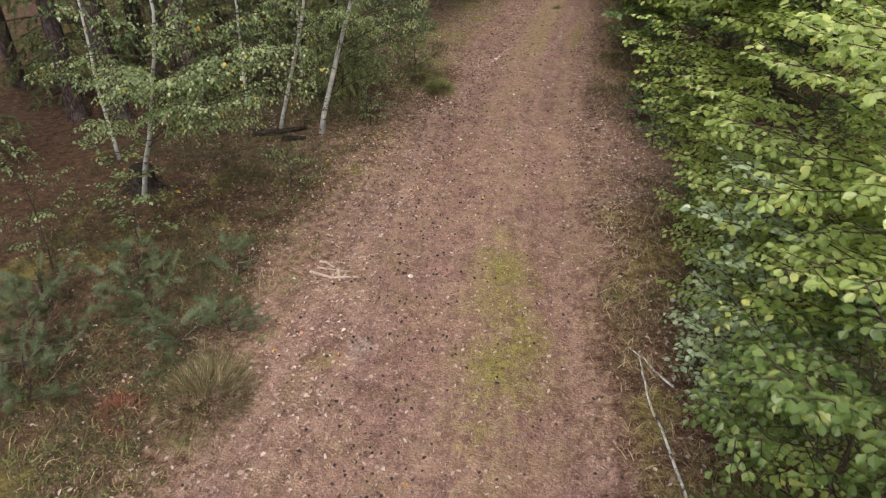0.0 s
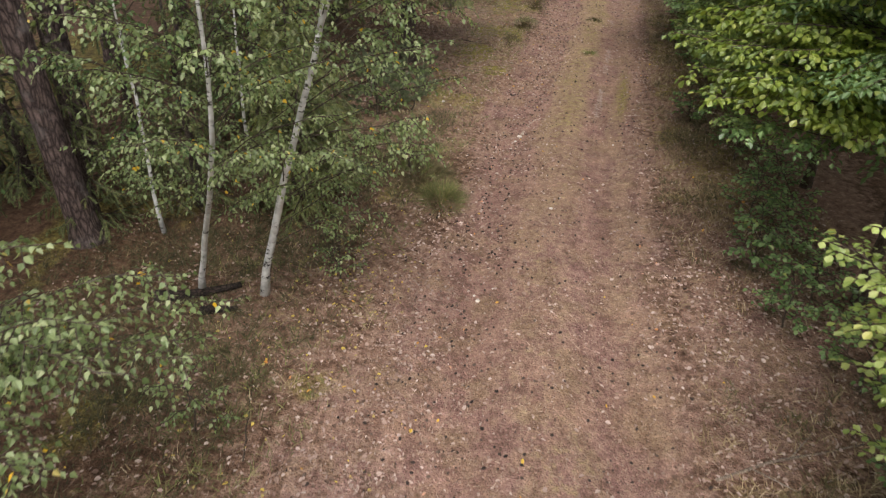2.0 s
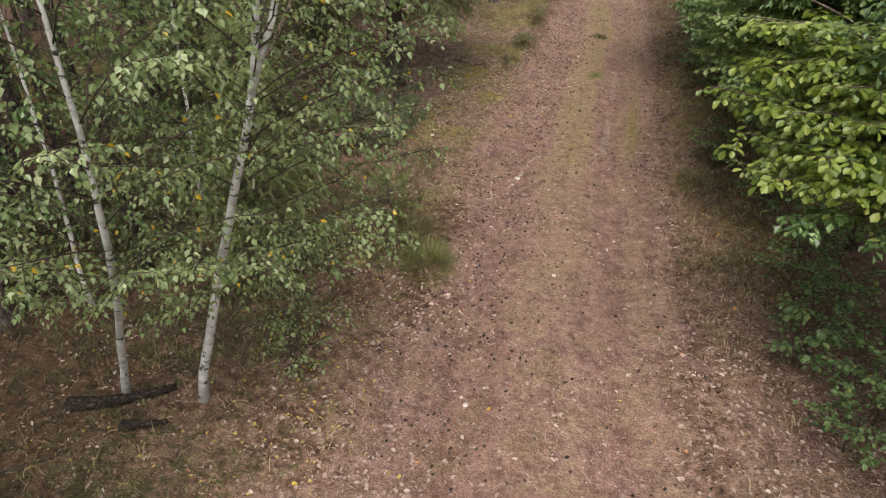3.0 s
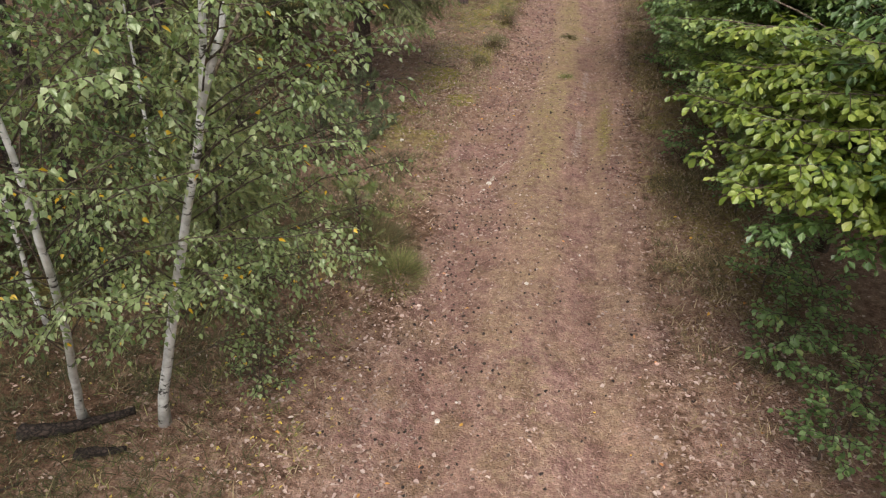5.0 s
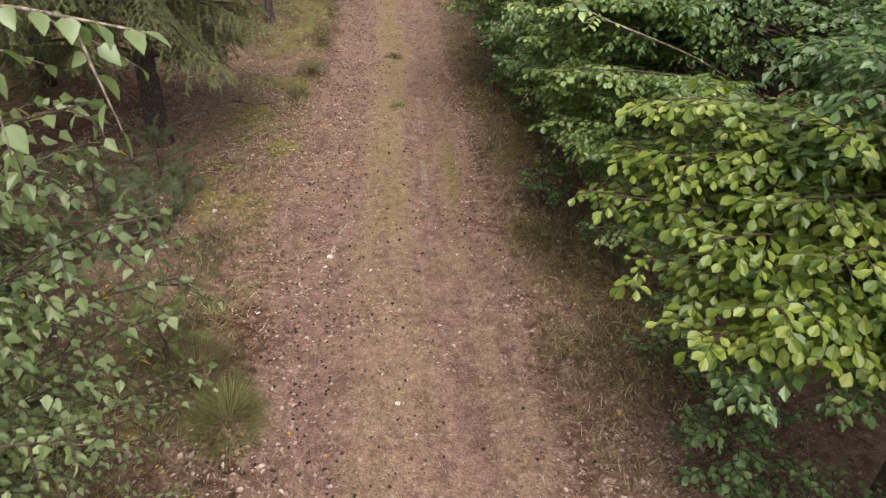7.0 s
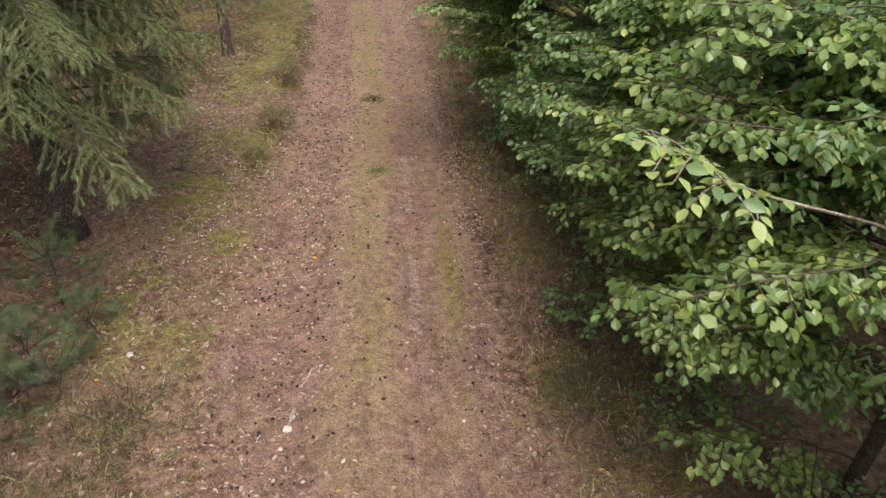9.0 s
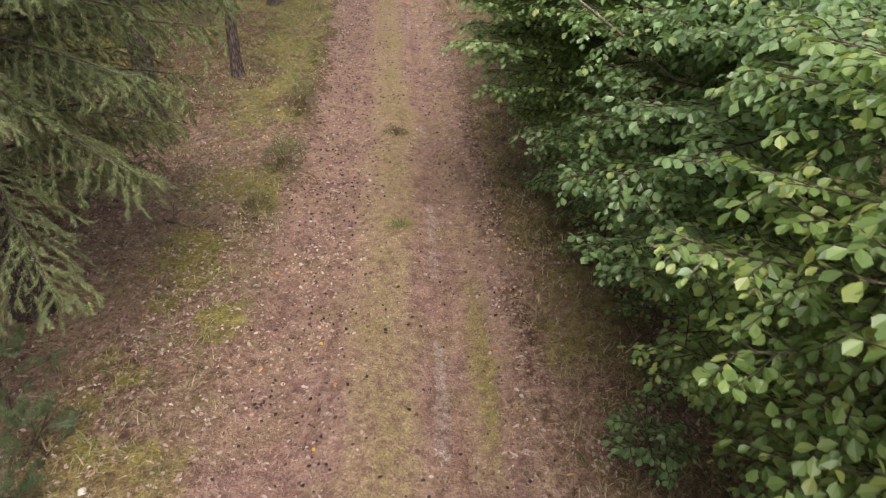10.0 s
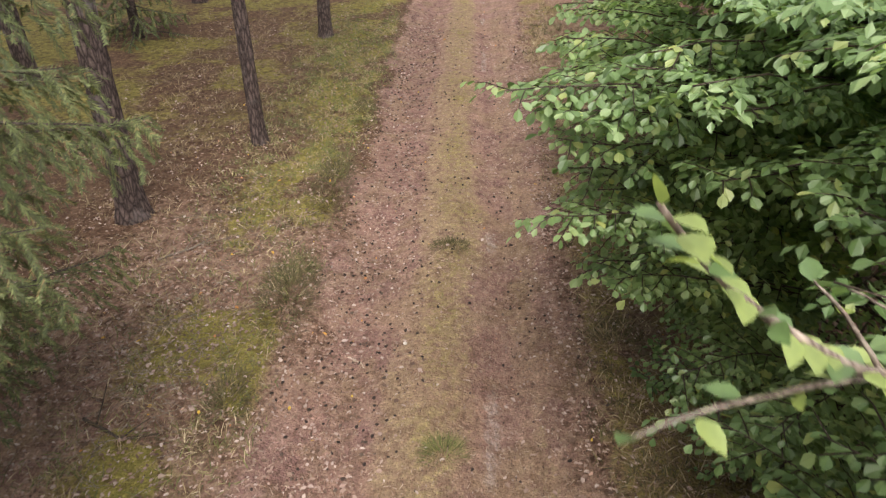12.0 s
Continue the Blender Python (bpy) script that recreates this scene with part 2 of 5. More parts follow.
YOUNG_NEEDLE = leaf_material("young_needle", [(0, (0.08, 0.1, 0.03)), (0.6, (0.14, 0.165, 0.05)), (1, (0.23, 0.23, 0.08))], 0.5, 0.15)
LITTER = stuff_material("fallen_leaves", [(0.0, (0.1, 0.06, 0.042)), (0.25, (0.2, 0.125, 0.092)), (0.6, (0.335, 0.23, 0.188)), (0.9, (0.43, 0.325, 0.28)), (0.985, (0.53, 0.42, 0.365)), (0.99, (0.5, 0.17, 0.06)), (1.0, (0.6, 0.4, 0.06))], 0.75)
YELLOW_LITTER = stuff_material("yellow_litter", [(0.0, (0.3, 0.22, 0.1)), (0.5, (0.45, 0.34, 0.1)), (1.0, (0.62, 0.45, 0.07))], 0.6)
CRUMB = stuff_material("leaf_crumbs", [(0.0, (0.05, 0.03, 0.023)), (0.4, (0.13, 0.08, 0.06)), (0.75, (0.25, 0.168, 0.135)), (0.96, (0.36, 0.265, 0.225)), (1.0, (0.55, 0.45, 0.4))], 0.8)
STRAW = stuff_material("dry_straw", [(0.0, (0.15, 0.09, 0.055)), (0.5, (0.275, 0.18, 0.132)), (1.0, (0.46, 0.345, 0.265))], 0.8)
DRY_GRASS = stuff_material("dry_grass", [(0.0, (0.13, 0.085, 0.045)), (0.45, (0.23, 0.16, 0.085)), (0.8, (0.34, 0.255, 0.145)), (1.0, (0.5, 0.4, 0.26))], 0.7)
# Darker copy of the heath_tuft colours; the wood's shade is put into them.
SHADED_GRASS = stuff_material("shaded_grass", [(0.0, (0.034, 0.033, 0.014)), (0.5, (0.064, 0.06, 0.024)), (0.85, (0.11, 0.092, 0.042)), (1.0, (0.2, 0.16, 0.085))], 0.75)
GREEN_GRASS = stuff_material("green_grass", [(0.0, (0.075, 0.082, 0.026)), (0.5, (0.14, 0.145, 0.045)), (0.85, (0.22, 0.21, 0.075)), (1.0, (0.34, 0.29, 0.13))], 0.65)
DARK_GRASS = stuff_material("heath_tuft", [(0.0, (0.05, 0.046, 0.02)), (0.5, (0.095, 0.084, 0.034)), (0.85, (0.155, 0.125, 0.055)), (1.0, (0.25, 0.2, 0.105))], 0.75)
RED_FERN = stuff_material("dead_bracken", [(0.0, (0.12, 0.035, 0.025)), (0.6, (0.22, 0.065, 0.045)), (1.0, (0.32, 0.13, 0.08))], 0.8)
CONE = stuff_material("pine_cones", [(0.0, (0.02, 0.014, 0.012)), (0.7, (0.05, 0.034, 0.027)), (1.0, (0.12, 0.085, 0.065))], 0.8)
STONE = stuff_material("pale_stone", [(0.0, (0.42, 0.36, 0.32)), (1.0, (0.6, 0.54, 0.48))], 0.8, 8.0)


# ---- mesh tools ----
def tri_mesh(name, verts, tris, material, smooth=False):
    me = bpy.data.meshes.new(name)
    verts, tris = np.asarray(verts, np.float32), np.asarray(tris, np.int32)
    me.vertices.add(len(verts))
    me.vertices.foreach_set("co", verts.ravel())
    me.loops.add(tris.size)
    me.loops.foreach_set("vertex_index", tris.ravel())
    me.polygons.add(len(tris))
    me.polygons.foreach_set("loop_start", np.arange(0, tris.size, 3, dtype=np.int32))
    me.polygons.foreach_set("loop_total", np.full(len(tris), 3, np.int32))
    me.polygons.foreach_set("use_smooth", np.full(len(tris), smooth))
    me.materials.append(material)
    me.update(calc_edges=True)
    return me


def part(name, me, parent, label=""):
    ob = new(name, me)
    ob.parent = parent
    return tagged(ob, label)


def thing(name, label, category, where=(0, 0, 0), group="", kind=""):
    ob = new(name)
    ob.location = where
    ob.empty_display_size = 0.2
    return tagged(ob, label, category, group, kind)


def unit(v):
    return v / np.maximum(np.linalg.norm(v, axis=-1, keepdims=True), 1e-9)


def scatter(template, tris, P, Y, Z, S):
    """Copies of a small template at P, its y axis along Y, its z axis near Z, scaled by S (N or N x 3), as one vertex and triangle list."""
    Y = unit(Y)
    X = unit(np.cross(Y, Z))
    Z = np.cross(X, Y)
    S = np.asarray(S, float)
    S = S[:, None] * np.ones(3) if S.ndim == 1 else S
    T = np.asarray(template, float)
    V = (P[:, None, :] + T[None, :, 0, None] * (X * S[:, :1])[:, None, :] + T[None, :, 1, None] * (Y * S[:, 1:2])[:, None, :]
         + T[None, :, 2, None] * (Z * S[:, 2:])[:, None, :])
    F = np.asarray(tris)[None] + (np.arange(len(P)) * len(T))[:, None, None]
    return V.reshape(-1, 3), F.reshape(-1, 3)


SPRIG_LEAF = [(0, 0, 0), (0.3, 0.36, 0.08), (0.36, 0.7, 0.05), (0, 1.0, -0.06), (-0.36, 0.7, 0.05), (-0.3, 0.36, 0.08)], [(0, 1, 2), (0, 2, 3), (0, 3, 4), (0, 4, 5)]
LEAF = [(0, 0, 0), (0.23, 0.33, 0.06), (0.33, 0.68, 0.07), (0, 1, -0.06), (-0.33, 0.68, 0.07), (-0.23, 0.33, 0.06)], [(0, 1, 2), (0, 2, 3), (0, 3, 4), (0, 4, 5)]
ROUND_LEAF = [(0, 0, 0), (0.38, 0.22, 0.06), (0.36, 0.62, 0.07), (0, 1, -0.05), (-0.36, 0.62, 0.07), (-0.38, 0.22, 0.06)], LEAF[1]
BIRCH_SHAPE = [(0, 0, 0), (0.36, 0.25, 0.05), (0.24, 0.58, 0.05), (0, 1, -0.05), (-0.24, 0.58, 0.05), (-0.36, 0.25, 0.05)], LEAF[1]
CURLED = [(0, 0, 0), (0.3, 0.3, 0.22), (0.28, 0.7, 0.3), (0, 1, 0.12), (-0.28, 0.7, 0.25), (-0.3, 0.3, 0.16)], LEAF[1]
NEEDLE = [(-0.5, 0, 0), (0.5, 0, 0), (0, 1, 0)], [(0, 1, 2)]
SMALL_LEAF = [(0, 0, 0), (0.33, 0.5, 0.1), (0, 1, -0.03), (-0.33, 0.5, 0.1)], [(0, 1, 2), (0, 2, 3)]
CHIP = [(0, 0, 0), (0.3, 0.45, 0.25), (0, 1, 0.05), (-0.3, 0.55, 0.2)], [(0, 1, 2), (0, 2, 3)]


def spray(teeth, wide):
    """A shoot of needles: teeth to both sides and upwards of a unit-long line; x and z are the needle's reach."""
    v, f = [], []
    for k in range(teeth):
        y0 = k / teeth
        for x, z in ((1, -0.15), (-1, -0.1), (0.3 * (-1) ** k, 0.8))[: 3 if k % 2 else 2]:
            f.append((len(v), len(v) + 1, len(v) + 2))
            v += [(0, y0, 0), (0, y0 + wide / teeth, 0), (x, y0 + 1.6 / teeth + 0.06, z)]
    return v, f


SPRAY, COARSE_SPRAY = spray(11, 0.8), spray(6, 1.1)
BLADE = [(-0.5, 0, 0), (0.5, 0, 0), (0.38, 0.55, 0.12), (-0.38, 0.55, 0.12), (0, 1, 0.42)], [(0, 1, 2), (0, 2, 3), (3, 2, 4)]


class Wood:
    """Gathers round tapering stems into one mesh."""

    def __init__(self):
        self.v, self.f, self.n = [], [], 0

    def stem(self, pts, radii, sides=5, rough=0.0, seed=0, caps=True):
        pts, radii = np.asarray(pts, float), np.asarray(radii, float)
        k = len(pts)
        t = unit(np.gradient(pts, axis=0))
        ref = np.where(np.abs(t[:, 2:3]) > 0.9, np.array([[1.0, 0, 0]]), np.array([[0, 0, 1.0]]))
        ref = np.broadcast_to(ref[0], t.shape)
        a = unit(np.cross(t, ref))
        b = np.cross(t, a)
        ang = np.arange(sides) * 2 * math.pi / sides
        r = radii[:, None] * np.ones(sides)
        if rough:
            g = np.random.default_rng(seed)
            r = r * (1 + rough * g.standard_normal((1, sides)) + 0.6 * rough * g.standard_normal((k, sides)))
        ring = pts[:, None] + r[..., None] * (np.cos(ang)[None, :, None] * a[:, None] + np.sin(ang)[None, :, None] * b[:, None])
        v = np.concatenate([ring.reshape(-1, 3), pts[:1], pts[-1:]])
        i = np.arange(k - 1)[:, None] * sides
        j, jn = np.arange(sides)[None], (np.arange(sides)[None] + 1) % sides
        q = np.stack([i + j, i + jn, i + sides + jn, i + sides + j], -1).reshape(-1, 4)
        j, jn = j[0], jn[0]
        ends = [np.stack([jn, j, np.full(sides, k * sides)], 1), np.stack([(k - 1) * sides + j, (k - 1) * sides + jn, np.full(sides, k * sides + 1)], 1)]
        f = np.concatenate([q[:, [0, 1, 2]], q[:, [0, 2, 3]], *(ends if caps else ())]) + self.n
        self.v.append(v), self.f.append(f)
        self.n += len(v)

    def mesh(self, name, material, smooth=True):
        return tri_mesh(name, np.concatenate(self.v), np.concatenate(self.f), material, smooth)


class Leaves:
    def __init__(self):
        self.p, self.y, self.z, self.s = [], [], [], []

    def add(self, p, y, z, s):
        self.p.append(p), self.y.append(y), self.z.append(z), self.s.append(s)

    def mesh(self, name, shape, material):
        return tri_mesh(name, *scatter(*shape, np.concatenate(self.p), np.concatenate(self.y), np.concatenate(self.z), np.concatenate(self.s)), material)


def curve3(a, c, b, n, g=None, wobble=0.0):
    t = np.linspace(0, 1, n)[:, None]
    p = (1 - t) ** 2 * a + 2 * t * (1 - t) * c + t * t * b
    if g is not None and wobble:
        w = np.cumsum(g.standard_normal((n, 3)), axis=0) * wobble
        p = p + w * t * (1.15 - t)
    return p


def along(pts, u):
    """Places and directions at the shares u of a polyline."""
    k = len(pts) - 1
    i = np.clip((u * k).astype(int), 0, k - 1)
    f = (u * k - i)[:, None]
    return pts[i] * (1 - f) + pts[i + 1] * f, unit(pts[i + 1] - pts[i])


UP = np.array([0, 0, 1.0])


def twig_leaves(leaves, pts, length, g, size, gap, droop, tilt, splay=0.9):
    n = max(3, int(length / gap))
    u = np.linspace(0.12, 1.0, n)
    p, d = along(pts, u)
    side = unit(np.cross(d, UP) + 1e-6)
    sign = np.where(np.arange(n) % 2, 1.0, -1.0)[:, None]
    sign[-1] = 0
    y = d * 0.75 + side * sign * splay + g.normal(0, 0.22, (n, 3)) - UP * droop
    z = UP + g.normal(0, tilt, (n, 3))
    leaves.add(p + side * sign * 0.006, y, z, size * g.uniform(0.6, 1.15, n))


def leafy_bough(wood, leaves, a, b, r0, g, sp, twigs=True):
    """A bough from a to b, with side twigs in a loose plane and leaves along them."""
    a, b = np.asarray(a, float), np.asarray(b, float)
    span = np.linalg.norm(b - a)
    c = (a + b) / 2 + UP * span * sp["arch"]
    pts = curve3(a, c, b, max(5, int(span / 0.2)), g, 0.035 * min(span, 2))
    wood.stem(pts, np.linspace(r0, 0.004, len(pts)), 4)
    for i, u in enumerate(np.arange(sp["bare"], 0.995, sp["twig_gap"] / span)):
        p, d = along(pts, np.array([u]))
        p, d = p[0], d[0]
        side = unit(np.cross(d, UP)) * (1 if i % 2 else -1)
        ang = g.uniform(0.6, 1.15)
        tl = sp["twig"] * g.uniform(0.55, 1.2) * (1.1 - 0.65 * u)
        q = unit(d * math.cos(ang) + side * math.sin(ang) + UP * g.normal(sp["rise"], 0.2))
        e = p + q * tl - UP * sp["sag"] * tl
        tp = curve3(p, p + q * tl * 0.55, e, 4, g, 0.012)
        if twigs:
            wood.stem(tp[[0, 2, 3]], (0.005, 0.0035, 0.0018), 3, caps=False)
        twig_leaves(leaves, tp, tl, g, sp["leaf"], sp["leaf_gap"], sp["droop"], sp["tilt"])
        for w in (0.35, 0.65):
            if tl > 0.22:
                p2, d2 = along(tp, np.array([w]))
                s2 = unit(np.cross(d2[0], UP)) * g.choice((-1, 1))
                tl2 = tl * 0.5
                q2 = unit(d2[0] * 0.6 + s2 * 0.8 + UP * g.normal(sp["rise"], 0.25))
                tp2 = curve3(p2[0], p2[0] + q2 * tl2 * 0.5, p2[0] + q2 * tl2 - UP * sp["sag"] * tl2, 4)
                twig_leaves(leaves, tp2, tl2, g, sp["leaf"], sp["leaf_gap"], sp["droop"], sp["tilt"])
    twig_leaves(leaves, pts[-3:], 0.3, g, sp["leaf"], sp["leaf_gap"], sp["droop"], sp["tilt"])


BEECHY = dict(arch=0.1, bare=0.3, twig_gap=0.086, twig=0.52, rise=0.02, sag=0.13, leaf=0.075, leaf_gap=0.033, droop=0.5, tilt=0.34)
OAKY = dict(arch=0.08, bare=0.36, twig_gap=0.09, twig=0.44, rise=0.1, sag=0.05, leaf=0.072, leaf_gap=0.034, droop=0.5, tilt=0.3)
ASPENY = dict(arch=0.1, bare=0.3, twig_gap=0.09, twig=0.42, rise=0.15, sag=0.1, leaf=0.062, leaf_gap=0.036, droop=0.3, tilt=0.42)
LAYERY = {**BEECHY, "tilt": 0.24, "droop": 0.42, "twig_gap": 0.078}
BRIGHTY = {**BEECHY, "leaf": 0.085, "tilt": 0.24, "droop": 0.42, "twig_gap": 0.076, "leaf_gap": 0.036}
BIRCHY = dict(lift=0.45, arch=0.14, bare=0.28, twig_gap=0.085, twig=0.42, rise=0.0, sag=0.4, leaf=0.05, leaf_gap=0.03, droop=0.6, tilt=0.8)


def broadleaf(name, label, category, trunk_pts, trunk_r, count, reach, low, spec, shape, leaf_mat, bark_mat, seed, limit=None, tips=(), tops=(), inner_mat=None, group=""):
    """A broadleaved tree: trunk, boughs in one mesh, crown of leaves. trunk_pts lie in the world; reach(share of height) is the crown's radius."""
    g = np.random.default_rng(seed)
    trunk_pts = np.asarray(trunk_pts, float)
    base = trunk_pts[0].copy()
    root = thing(name, label, category, tuple(base), group)
    loc = trunk_pts - base
    fine = along(loc, np.linspace(0, 0.9999, 16))[0] + np.cumsum(g.normal(0, 0.012, (16, 3)), axis=0)
    fine[0] = loc[0] - UP * 0.12
    stem = Wood()
    rad = trunk_r * np.linspace(1, 0.16, 16)
    rad[0] *= 1.35
    stem.stem(fine, rad, 10, 0.05, seed)
    part("trunk", stem.mesh("trunk", bark_mat), root)
    leaves, inner = Leaves(), Leaves()
    height = loc[-1][2]
    ends = []
    for k in range(count):
        h = low + (0.97 - low) * ((k + g.uniform(0, 1)) / count) ** 0.9
        a = along(fine, np.array([h]))[0][0]
        turn = k * 2.39996 + g.normal(0, 0.25)
        r = reach(h) * g.uniform(0.72, 1.1)
        ends.append((a, a + np.array([math.cos(turn) * r, math.sin(turn) * r, r * g.normal(spec.get("lift", 0.12) + 0.25 * h, 0.16)])))
    for tip in (*tops, *tips):
        b = np.asarray(tip, float) - base
        h = np.clip((b[2] - 0.25 * math.hypot(b[0], b[1])) / height, 0.12, 0.9)
        ends.append((along(fine, np.array([h]))[0][0], b))
    rest = count + len(tops) if tops else 0
    for k, (a, b) in enumerate(ends):
        if limit is not None:
            w = b + base
            lo, hi, top = limit(w[1], w[2])
            if w[2] > top:
                b = b - UP * (w[2] - top + g.uniform(0, 0.45))
            x = min(max(w[0], lo + g.uniform(0, 0.25)), hi - g.uniform(0, 0.25)) if (w[0] < lo or w[0] > hi) else w[0]
            b = b + np.array([x - w[0], 0, 0])
        if b[2] + base[2] < 0.25:
            b[2] = 0.25 - base[2] + g.uniform(0, 0.3)
        wood = Wood()
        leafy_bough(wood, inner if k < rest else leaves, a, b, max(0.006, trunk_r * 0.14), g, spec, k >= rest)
        part("bough", wood.mesh("bough", TWIG_BARK), root)
    tagged(part("crown", leaves.mesh("crown", shape, leaf_mat), root), kind="stuff")
    # A darker inner_mat puts crown shade into these leaves' colour.
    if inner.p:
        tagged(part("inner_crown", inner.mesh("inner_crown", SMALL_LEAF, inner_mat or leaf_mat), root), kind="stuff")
    return root


def shoot(leaves, p, e, g, reach, roll=0.5):
    """One shoot of needles from p to e."""
    d = e - p
    n = np.linalg.norm(d)
    leaves.add(p[None], d[None] / n, (UP + g.normal(0, roll, 3))[None], np.array([[reach, n, reach]]))


def spruce(name, label, base, height, radius, low, whorl_gap, seed, needle_mat, shape=SPRAY, reach=0.03, shoot_gap=0.085, limit=None, full_to=1e9, bare=None, group=""):
    """A spruce: whorls of boughs that hang and lift at the tips, side shoots all along, needles on every shoot."""
    g = np.random.default_rng(seed)
    base = np.asarray(base, float)
    root = thing(name, label, "spruce tree", tuple(base), group)
    stem = Wood()
    z = np.linspace(-0.15, height, 18)
    sway = np.cumsum(g.normal(0, 0.012, (18, 2)), axis=0)
    axis = np.column_stack([sway[:, 0], sway[:, 1], z])
    tr = 0.0026 * height * height + 0.03
    rad = tr * (1 - z / height * 0.93)
    rad[0] *= 1.3
    stem.stem(axis, rad, 12, 0.04, seed)
    part("trunk", stem.mesh("trunk", SPRUCE_BARK), root)
    leaves, small = Leaves(), Leaves()
    h = low
    turn = 0.0
    while h < height * 0.97:
        share = h / height
        r = radius(share)
        far = h > full_to
        for k in range(4 if far else 6):
            wood = Wood()
            turn += 2.39996
            rr = r * g.uniform(0.7, 1.12)
            a = along(axis, np.array([min(0.999, (h + 0.15) / (height + 0.15))]))[0][0] + UP * g.normal(0, 0.06)
            out = np.array([math.cos(turn), math.sin(turn), 0])
            if bare is not None and bare(out, h):
                continue
            if limit is not None:
                m = limit(base[1] + out[1] * rr, base[2] + h) - base[0]
                if out[0] * rr > m:
                    rr = max(0.3, m / out[0])
            sag = rr * (0.24 - 0.35 * share) + g.normal(0, 0.05)
            b = a + out * rr - UP * sag
            pts = curve3(a, a + out * rr * 0.55 + UP * (0.05 * rr - sag * 0.35), b, max(5, int(rr / 0.18)), g, 0.02)
            pts[-1] += UP * 0.06
            wood.stem(pts, np.linspace(0.006 + 0.008 * rr, 0.003, len(pts)), 4)
            gap = shoot_gap * (1.8 if far else 1)
            side_on = 0
            for s in np.arange(0.2 * rr, rr, gap):
                side_on += 1
                p, d = along(pts, np.array([s / rr]))
                p, d = p[0], d[0]
                lat = unit(np.cross(d, UP)) * (1 if side_on % 2 else -1)
                tl = min(0.55, 0.2 + 0.32 * rr * (1 - s / rr)) * g.uniform(0.6, 1.15)
                q = unit(d * 0.75 + lat * 0.85 - UP * 0.12)
                mid_point = p + q * tl * 0.5 - UP * tl * 0.08
                end = p + q * tl - UP * tl * g.uniform(0.3, 0.8)
                shoot(leaves, p, mid_point, g, reach)
                shoot(leaves, mid_point, end, g, reach)
                if shape is SPRAY and not far:
                    axis2 = unit(end - p)
                    flat = unit(np.cross(axis2, UP))
                    for w in np.arange(0.25, 0.95, 0.085 / tl):
                        c = p * (1 - w) + end * w + UP * 0.06 * tl * w * (1 - w)
                        q2 = unit(axis2 * 0.8 + flat * g.choice((-1, 1)) * 0.75 - UP * g.uniform(0.0, 0.7))
                        shoot(small, c, c + q2 * g.uniform(0.06, 0.13), g, reach * 0.8)
                if g.uniform() < 0.75:
                    dl = g.uniform(0.12, 0.34)
                    shoot(leaves, p, p + d * 0.07 - UP * dl + lat * 0.05, g, reach * 0.9, 2.0)
            for s in np.arange(0.3, 0.98, 0.2 / rr):
                p, d = along(pts, np.array([s, min(0.999, s + 0.22 / rr)]))
                if np.linalg.norm(p[1] - p[0]) > 0.02:
                    shoot(leaves, p[0], p[1], g, reach * 1.1, 0.2)
            part("bough", wood.mesh("bough", SPRUCE_BARK), root)
        h += whorl_gap * g.uniform(0.8, 1.2) * (1.8 if far else 1)
    top = axis[-1]
    shoot(leaves, top - UP * 0.3, top + UP * 0.1, g, reach)
    tagged(part("needles", leaves.mesh("needles", shape, needle_mat), root), kind="stuff")
    if small.p:
        tagged(part("fine_needles", small.mesh("fine_needles", COARSE_SPRAY, needle_mat), root), kind="stuff")
    return root


def young_pine(name, label, base, height, radius, seed, mat=None, dead=0.35):
    """A bushy young pine: open whorls with tufts of long needles, some of the lower twigs bare."""
    g = np.random.default_rng(seed)
    root = thing(name, label, "pine sapling", base)
    wood, bare, leaves = Wood(), Wood(), Leaves()
    axis = np.column_stack([np.cumsum(g.normal(0, 0.02, 8)), np.cumsum(g.normal(0, 0.02, 8)), np.linspace(-0.06, height, 8)])
    wood.stem(axis, np.linspace(0.012 + 0.012 * height, 0.004, 8), 6)
    for h in np.arange(0.12, 0.98, 0.16 / height):
        for k in range(5):
            t = g.uniform(0, 6.283)
            rr = radius * (1.05 - 0.7 * h) * g.uniform(0.6, 1.15)
            a = along(axis, np.array([h]))[0][0]
            b = a + np.array([math.cos(t) * rr, math.sin(t) * rr, rr * g.uniform(0.15, 0.5)])
            pts = curve3(a, (a + b) / 2 - UP * 0.06 * rr, b, 6, g, 0.015)
            gone = h < dead and g.uniform() < 0.6
            (bare if gone else wood).stem(pts, np.linspace(0.007, 0.0025, 6), 4)
            for s in np.linspace(0.3, 1, max(3, int(rr / 0.09))):
                p, d = along(pts, np.array([min(s, 0.999)]))
                q = unit(d[0] + g.normal(0, 0.55, 3) + UP * 0.25)
                tl = g.uniform(0.08, 0.2)
                tp = np.stack([p[0], p[0] + q * tl * 0.5, p[0] + q * tl])
                if gone:
                    bare.stem(tp, (0.003, 0.0022, 0.0015), 3)
                else:
                    shoot(leaves, tp[0], tp[2], g, 0.055, 1.0)
                    shoot(leaves, tp[1], tp[2] + q * 0.03, g, 0.045, 2.0)
    part("stem", wood.mesh("stem", TWIG_BARK), root)
    if bare.n:
        tagged(part("bare_twig", bare.mesh("bare_twig", DEAD_WOOD), root, "bare pale dead twigs"), kind="stuff")
    tagged(part("needles", leaves.mesh("needles", SPRAY, mat or PINE_NEEDLE), root), kind="stuff")
    return root


